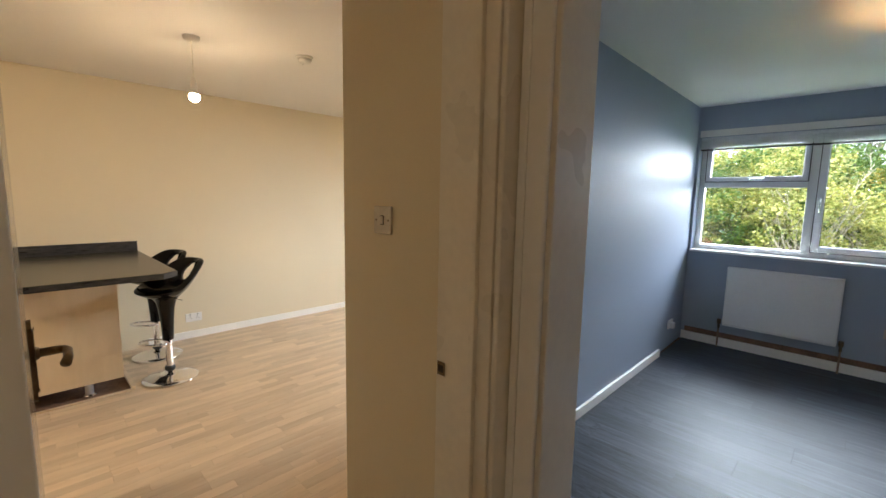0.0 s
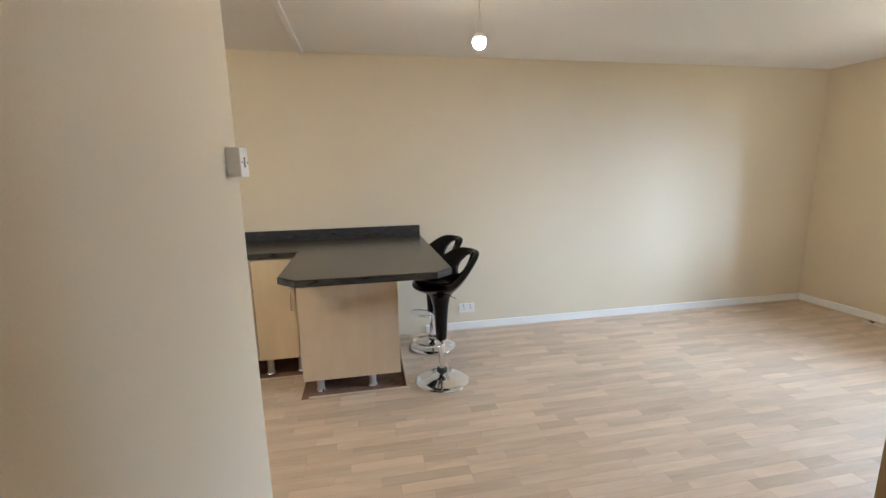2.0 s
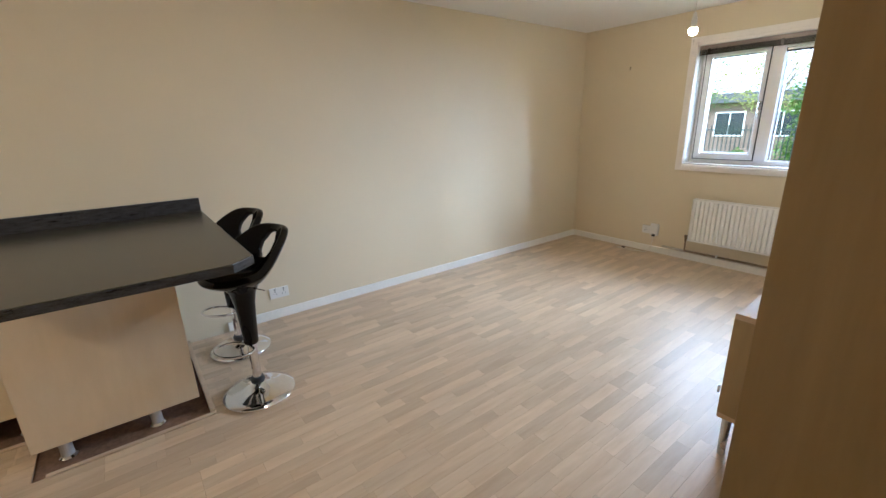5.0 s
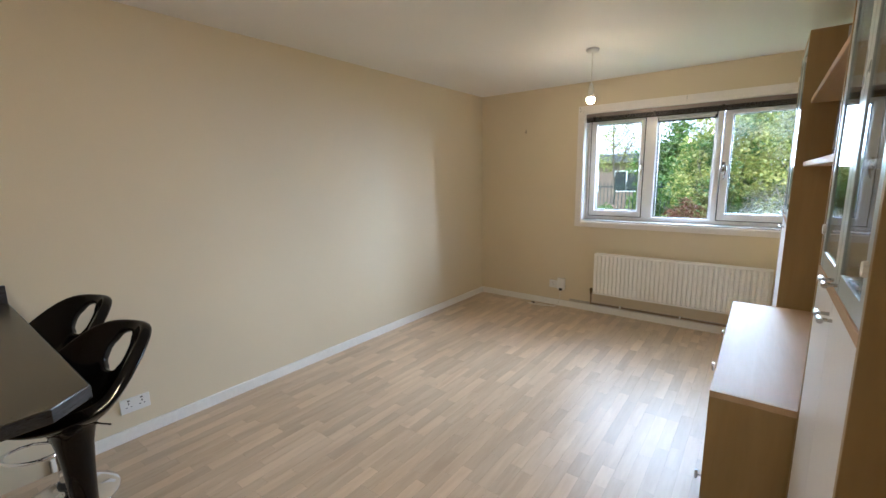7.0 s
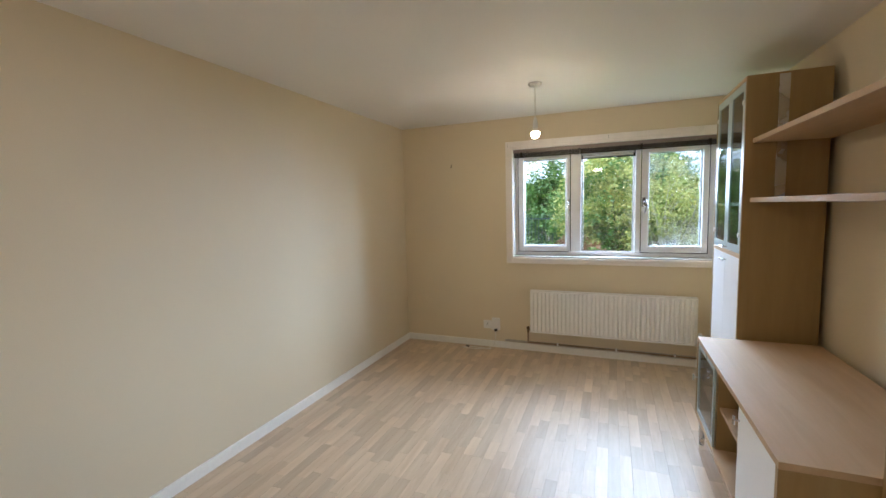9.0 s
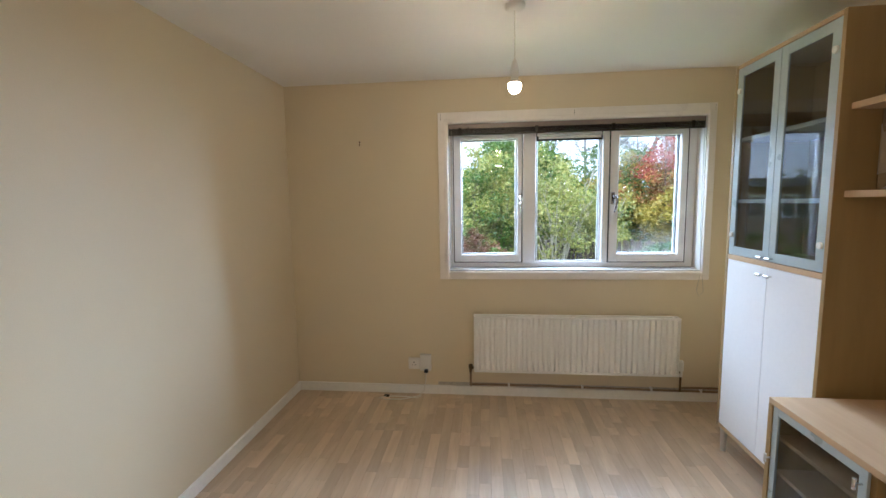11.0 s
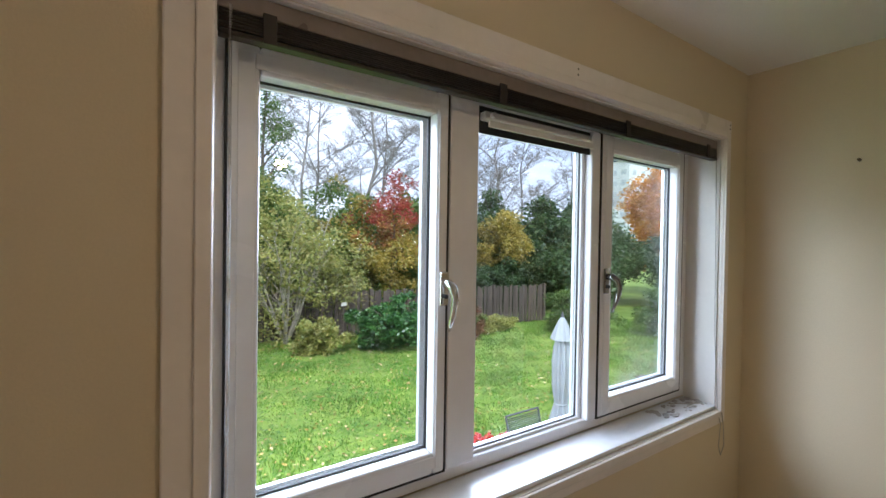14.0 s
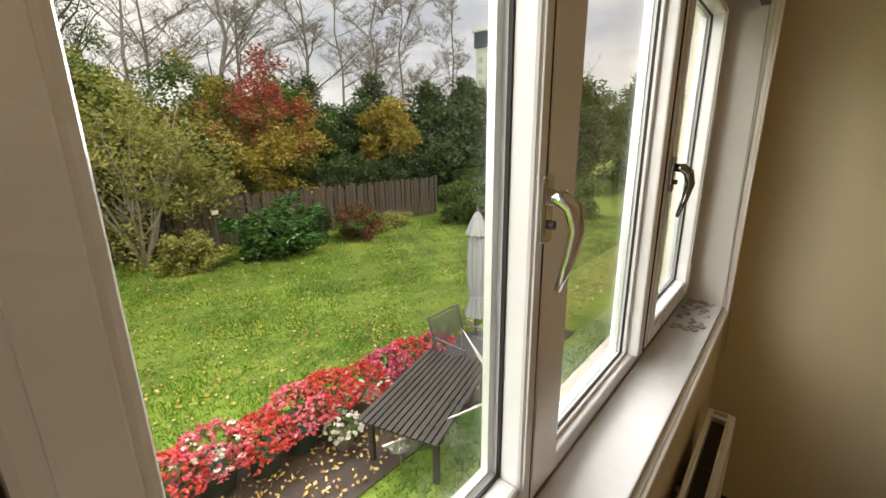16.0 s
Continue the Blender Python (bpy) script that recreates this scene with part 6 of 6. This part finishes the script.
part("finial", rod((ux, uy, 0.75), (ux, uy, 0.80), 0.014, 0.008, 8), METAL_GREY, um)
part("tie", lathe([(0.082, 0), (0.09, 0.012), (0.082, 0.03)], (ux, uy, -0.38), 20), CANVAS, um)


# potted flowers along the path
def flower_pot(at, r, petals, second, seed, pot_m, label, full=190):
    q = np.random.default_rng(seed)
    s = thing("flower_pot", at, label, "potted plant", "flower pots along the path")
    x, y, z = at
    part("pot", lathe([(0, 0), (r * 0.55, 0), (r * 0.72, r * 0.95), (r * 0.80, r * 0.97), (r * 0.80, r * 1.08), (r * 0.70, r * 1.08), (r * 0.66, r * 0.95), (0, r * 0.93)], at, 24), pot_m, s, "tapered plastic flower pot" if pot_m is POT else "pale stone flower pot", smooth=True)
    zc = z + r * 1.35
    part("stems", limbs((x, y, z + r * 0.8), (x, y, zc + r * 0.4), 0.008, q, 7, 0.6, 1), L_GREEN, s)
    for m, n_, k in ((L_GREEN, 70, 0.80), (petals, full, 1.0), (second, 26, 1.02)):
        d = q.normal(size=(n_, 3))
        d[:, 2] = np.abs(d[:, 2]) * 0.9 - 0.15
        d /= np.linalg.norm(d, axis=1, keepdims=True)
        cc = np.array([x, y, zc]) + d * np.array([r * 1.25, r * 1.25, r * 0.95]) * k * (0.85 + 0.2 * q.random((n_, 1)))
        v_, f_ = leaf_cloud(cc, 7, r * 0.12, 0.016, q, 0.6)
        ob = new("leaves" if m is L_GREEN else "blossoms", points_mesh("blossoms", (np.asarray(v_) - np.asarray(at)).tolist(), f_, m))
        ob.parent = s
    return s


P0, P1 = Vector((-2.36, 7.86, G + 0.012)), Vector((0.30, 7.74, G + 0.012))
POTS = [(F_RED, F_PINK, 0.2, POT), (F_PINK, F_WHITE, 0.21, POT), (F_RED, F_PINK, 0.19, POT), (F_PINK, F_RED, 0.22, POT), (F_RED, F_PINK, 0.21, POT_PALE), (F_RED, F_WHITE, 0.20, POT_PALE), (F_MAGENTA, F_PINK, 0.20, POT), (F_RED, F_PINK, 0.19, POT), (F_PINK, F_RED, 0.18, POT)]
NAMES_OF = {"coral_red_petals": "coral red", "pink_petals": "pink", "magenta_petals": "magenta"}
for k, (pa, pb, r_, pm) in enumerate(POTS):
    c = P0.lerp(P1, k / 8) + Vector((0, 0.05 * math.sin(k * 2.1), 0))
    flower_pot(tuple(c), r_ * 1.08, pa, pb, 60 + k, pm, "%s bedding flowers in a %s pot" % (NAMES_OF[pa.name], "green plastic" if pm is POT else "pale stone"))
wf_ = flower_pot((-1.12, 7.52, G + 0.012), 0.13, F_WHITE, F_WHITE, 71, POT_PALE, "small white flowers in a pale stone pot", 40)
for k, (x, y, r_, m) in enumerate(((2.05, 7.55, 0.12, L_GREEN), (2.4, 7.75, 0.13, L_YELLOWGREEN), (2.2, 7.25, 0.11, L_YELLOWGREEN), (1.05, 7.35, 0.13, L_AMBER), (2.75, 7.6, 0.12, L_GREEN))):
    flower_pot((x, y, G), r_, m, m, 80 + k, POT if k != 3 else POT_PALE, "leafy green plant in a small garden pot", 60)


# garden chair and slatted table
ch = thing("garden_chair", (0.40, 7.36, G), "grey metal garden chair with a mesh back", "chair")
cx, cy = 0.40, 7.36
for sx in (-0.25, 0.25):
    part("leg", sweep([(cx + sx, cy - 0.22, G + 0.012), (cx + sx, cy - 0.20, G + 0.36), (cx + sx, cy - 0.2, G + 0.50), (cx + sx, cy + 0.20, G + 0.52)], 0.012, 8), METAL_GREY, ch)
    part("leg", sweep([(cx + sx, cy + 0.28, G + 0.012), (cx + sx, cy + 0.20, G + 0.36), (cx + sx, cy + 0.30, G + 0.72)], 0.012, 8), METAL_GREY, ch)
part("back_frame", sweep([(cx - 0.25, cy + 0.30, G + 0.72), (cx + 0.25, cy + 0.30, G + 0.72)], 0.012, 8), METAL_GREY, ch)
for k in range(13):
    z = 0.45 + k * 0.0205
    part("back_strip", sweep([(cx - 0.245, cy + 0.205 + (z - 0.36) * 0.21, G + z), (cx + 0.245, cy + 0.205 + (z - 0.36) * 0.21, G + z)], 0.006, 4), METAL_GREY, ch)
for k in range(12):
    y = cy - 0.2 + k * 0.036
    part("seat_strip", box(cx - 0.245, cx + 0.245, y, y + 0.028, G + 0.355, G + 0.365), METAL_GREY, ch)
tb_ = thing("garden_table", (0, 0, 0), "dark wet slatted wooden garden table", "table")
tl_, tw_, th_ = 0.62, 0.36, 0.44
for k in range(13):
    y = -tw_ + k * 2 * tw_ / 13
    part("slat", box(-tl_, tl_, y, y + 0.041, th_ - 0.02, th_, 0.003), TABLE_WOOD, tb_)
for x in (-tl_ + 0.08, tl_ - 0.13):
    part("batten", box(x, x + 0.05, -tw_, tw_ - 0.015, th_ - 0.055, th_ - 0.0205), TABLE_WOOD, tb_)
for x in (-tl_ + 0.085, tl_ - 0.125):
    for y in (-tw_ + 0.03, tw_ - 0.1):
        part("leg", box(x, x + 0.04, y, y + 0.045, 0, th_ - 0.0555, 0.003), TABLE_WOOD, tb_)
tb_.matrix_basis = pose(-0.50, 7.06, G + 0.012, 0, 0, 15)
TEAL = glass_mat("teal_plastic_sheet", (0.45, 0.80, 0.66), 0.06, smear=0.5)
air = thing("clothes_airer", (-0.6, 6.62, G), "folded clothes airer with white cords and a teal plastic cover", "clothes airer")
e0, e1 = Vector((-1.14, 6.98, G + 0.30)), Vector((-0.32, 6.42, G + 0.56))
part("pole", rod(tuple(e0), tuple(e1), 0.012, seg=8), STEEL, air)
part("leg", rod((-0.32, 6.42, G), tuple(e1), 0.010, seg=8), STEEL, air)
part("leg", rod((-1.02, 6.90, G), tuple(e0.lerp(e1, 0.12)), 0.010, seg=8), STEEL, air)
sheet = bmesh.new()
rows_ = []
for i in range(9):
    q = e0.lerp(e1, i / 8)
    drop = 0.30 * (i / 8) ** 0.8 + 0.01
    rows_.append([sheet.verts.new((q.x + 0.012 * math.sin(i * 1.9 + j), q.y - 0.014 - 0.02 * j + 0.01 * math.sin(i * 2.7), q.z - drop * j / 4)) for j in range(5)])
for qa, qb in zip(rows_, rows_[1:]):
    for j in range(4):
        sheet.faces.new((qa[j], qb[j], qb[j + 1], qa[j + 1]))
part("cover", sheet, TEAL, air, "teal translucent plastic cover", smooth=True)
for dx in (0.0, 0.03):
    part("cord", sweep([(-0.32 + dx, 6.43, G + 0.57), (-0.12 + dx, 6.75, G + 0.62), (0.16, 7.2, G + 0.72)], 0.004, 4), PALE_CORD, air)
part("upright", rod((0.16, 7.22, G), (0.16, 7.22, G + 0.73), 0.009, seg=8), STEEL, air)

# bird table and an empty plant stand beside the lawn
bt = thing("bird_table", (3.6, 8.1, G), "weathered bird table on a thin post", "bird table")
part("post", rod((3.6, 8.1, G), (3.6, 8.1, G + 0.46), 0.022, seg=8), FENCE, bt)
part("tray", box(3.5, 3.7, 8.0, 8.2, G + 0.46, G + 0.485, 0.004), FENCE, bt)
part("foot", box(3.45, 3.75, 8.08, 8.12, G, G + 0.04), FENCE, bt)
part("foot", box(3.58, 3.62, 7.95, 8.25, G + 0.041, G + 0.08), FENCE, bt)
tp = thing("trough_planter", (3.15, 7.95, G), "low terracotta trough planter with sparse plants", "planter")
TERRA = mat("terracotta", (0.36, 0.13, 0.07), 0.8, var=0.2, bump=0.003)
part("trough", slab([(2.85, 7.85), (3.45, 7.85), (3.45, 8.05), (2.85, 8.05)], G, G + 0.2, 0.01), TERRA, tp)
v, f = leaf_cloud(np.array([[2.9 + 0.06 * k, 7.95, G + 0.24] for k in range(9)]), 30, 0.1, 0.03, rng)
ob = new("plants", points_mesh("plants", (np.asarray(v) - np.array([3.15, 7.95, G])).tolist(), f, L_COPPER))
ob.parent = tp

# ---- laminate floors, board by board ----
def board_mesh(name, w, ln, rows, cuts, material, joint, along="y", thick=0.011):
    """A board whose face is laid out in strips, each strip its own island."""
    verts, faces, mats = [], [], []

    def quad(x0, x1, y0, y1, z):
        i = len(verts)
        verts.extend([(x0, y0, z), (x1, y0, z), (x1, y1, z), (x0, y1, z)] if along == "y" else [(y0, x0, z), (y0, x1, z), (y1, x1, z), (y1, x0, z)])
        faces.append((i, i + 1, i + 2, i + 3) if along == "y" else (i, i + 3, i + 2, i + 1))

    for r in range(rows):
        edges = [0.0] + [c for c in cuts[r]] + [1.0]
        for a, b in zip(edges, edges[1:]):
            quad(w * r / rows + 0.0004, w * (r + 1) / rows - 0.0004, ln * a + 0.0004, ln * b - 0.0004, 0.0)
            mats.append(0)
    i = len(verts)
    xs, ys = (w, ln) if along == "y" else (ln, w)
    e = 0.0003
    for z in (-thick, -0.0008):
        verts.extend([(e, e, z), (xs - e, e, z), (xs - e, ys - e, z), (e, ys - e, z)])
    for f in ((4, 5, 6, 7), (0, 1, 5, 4), (1, 2, 6, 5), (2, 3, 7, 6), (3, 0, 4, 7)):
        faces.append(tuple(i + k for k in f))
        mats.append(1)
    me = bpy.data.meshes.new(name)
    me.from_pydata(verts, [], faces)
    me.materials.append(material)
    me.materials.append(joint)
    me.polygons.foreach_set("material_index", mats)
    me.update()
    return me


rnd = random.Random(11)
W, L = 0.192, 1.285
boards = [board_mesh("laminate_board", W, L, 3, [[0.12 + rnd.random() * 0.1, 0.42 + rnd.random() * 0.12, 0.72 + rnd.random() * 0.12], [0.28 + rnd.random() * 0.1, 0.6 + rnd.random() * 0.12], [0.08 + rnd.random() * 0.12, 0.38 + rnd.random() * 0.12, 0.68 + rnd.random() * 0.1]], LAMINATE, LAM_JOINT) for _ in range(6)]
fl = thing("floor_living", (0, 0, 0), "pale oak three-strip laminate floor", "floor", kind="structure")
FX0, FX1, FY_0, FY_1 = -4.186, -0.85, -2.66, 4.986
col = 0
x = FX0
while x < 0.7:
    y = FY_0 - L * ((col * 0.37) % 1.0)
    while y < FY_1:
        # the field under the kitchen units is left bare; the boards stop at the walls
        x1, y0, y1 = x + W, y, y + L
        lo_, hi_ = max(y0, FY_0), min(y1, FY_1)
        spans = [(lo_, hi_)]
        narrow = None
        if x < -3.56 and x1 < -3.40:
            cut = 0.55
        elif x < -3.25:
            cut = None
            spans = [(lo_, min(hi_, -0.15)), (max(lo_, 0.552), hi_)]
        else:
            cut = None
        if cut is not None:
            spans = [(max(lo_, cut), hi_)]
            if x1 > -3.5:
                narrow = (lo_, min(hi_, -0.15))
                spans.append(narrow)
        if x1 > -0.84:
            spans = [(max(lo_, 0.012 if x > -0.3 else -0.06), min(hi_, 0.85))] if x < -0.30 else ([(max(lo_, -1.3), min(hi_, 0.98))] if x < 0.7 else [])
        for a, b in spans:
            if b - a < 0.02:
                continue
            me = boards[rnd.randrange(6)]
            ob = new("laminate_board", me)
            ob.parent = fl
            ob.location = (x, a, -0.0004)
            ob.scale = (1, (b - a) / L, 1) if b - a < L - 0.001 else (1, 1, 1)
            if (a, b) == narrow:
                ob.location.x, ob.scale.x = -3.556, (x1 + 3.556) / W
        y += L
    x += W
    col += 1
fb = thing("floor_bedroom", (0, 0, 0), "dark grey wood-effect laminate floor", "floor", kind="structure")
dboards = [board_mesh("dark_board", 0.19, 1.2, 1, [[]], DARK_LAM, DARK_JOINT, along="x") for _ in range(2)]
y, row = 1.12, 0
while y < 4.98:
    x = -0.76 - 1.2 * ((row * 0.41) % 1.0)
    while x < 2.45:
        a, b = max(x, -0.765), min(x + 1.2, 2.45)
        if b - a > 0.03:
            ob = new("laminate_board", dboards[row % 2])
            ob.parent = fb
            ob.location = (a, y, -0.0004)
            ob.scale = ((b - a) / 1.2, 1, 1)
        x += 1.2
    y += 0.19
    row += 1
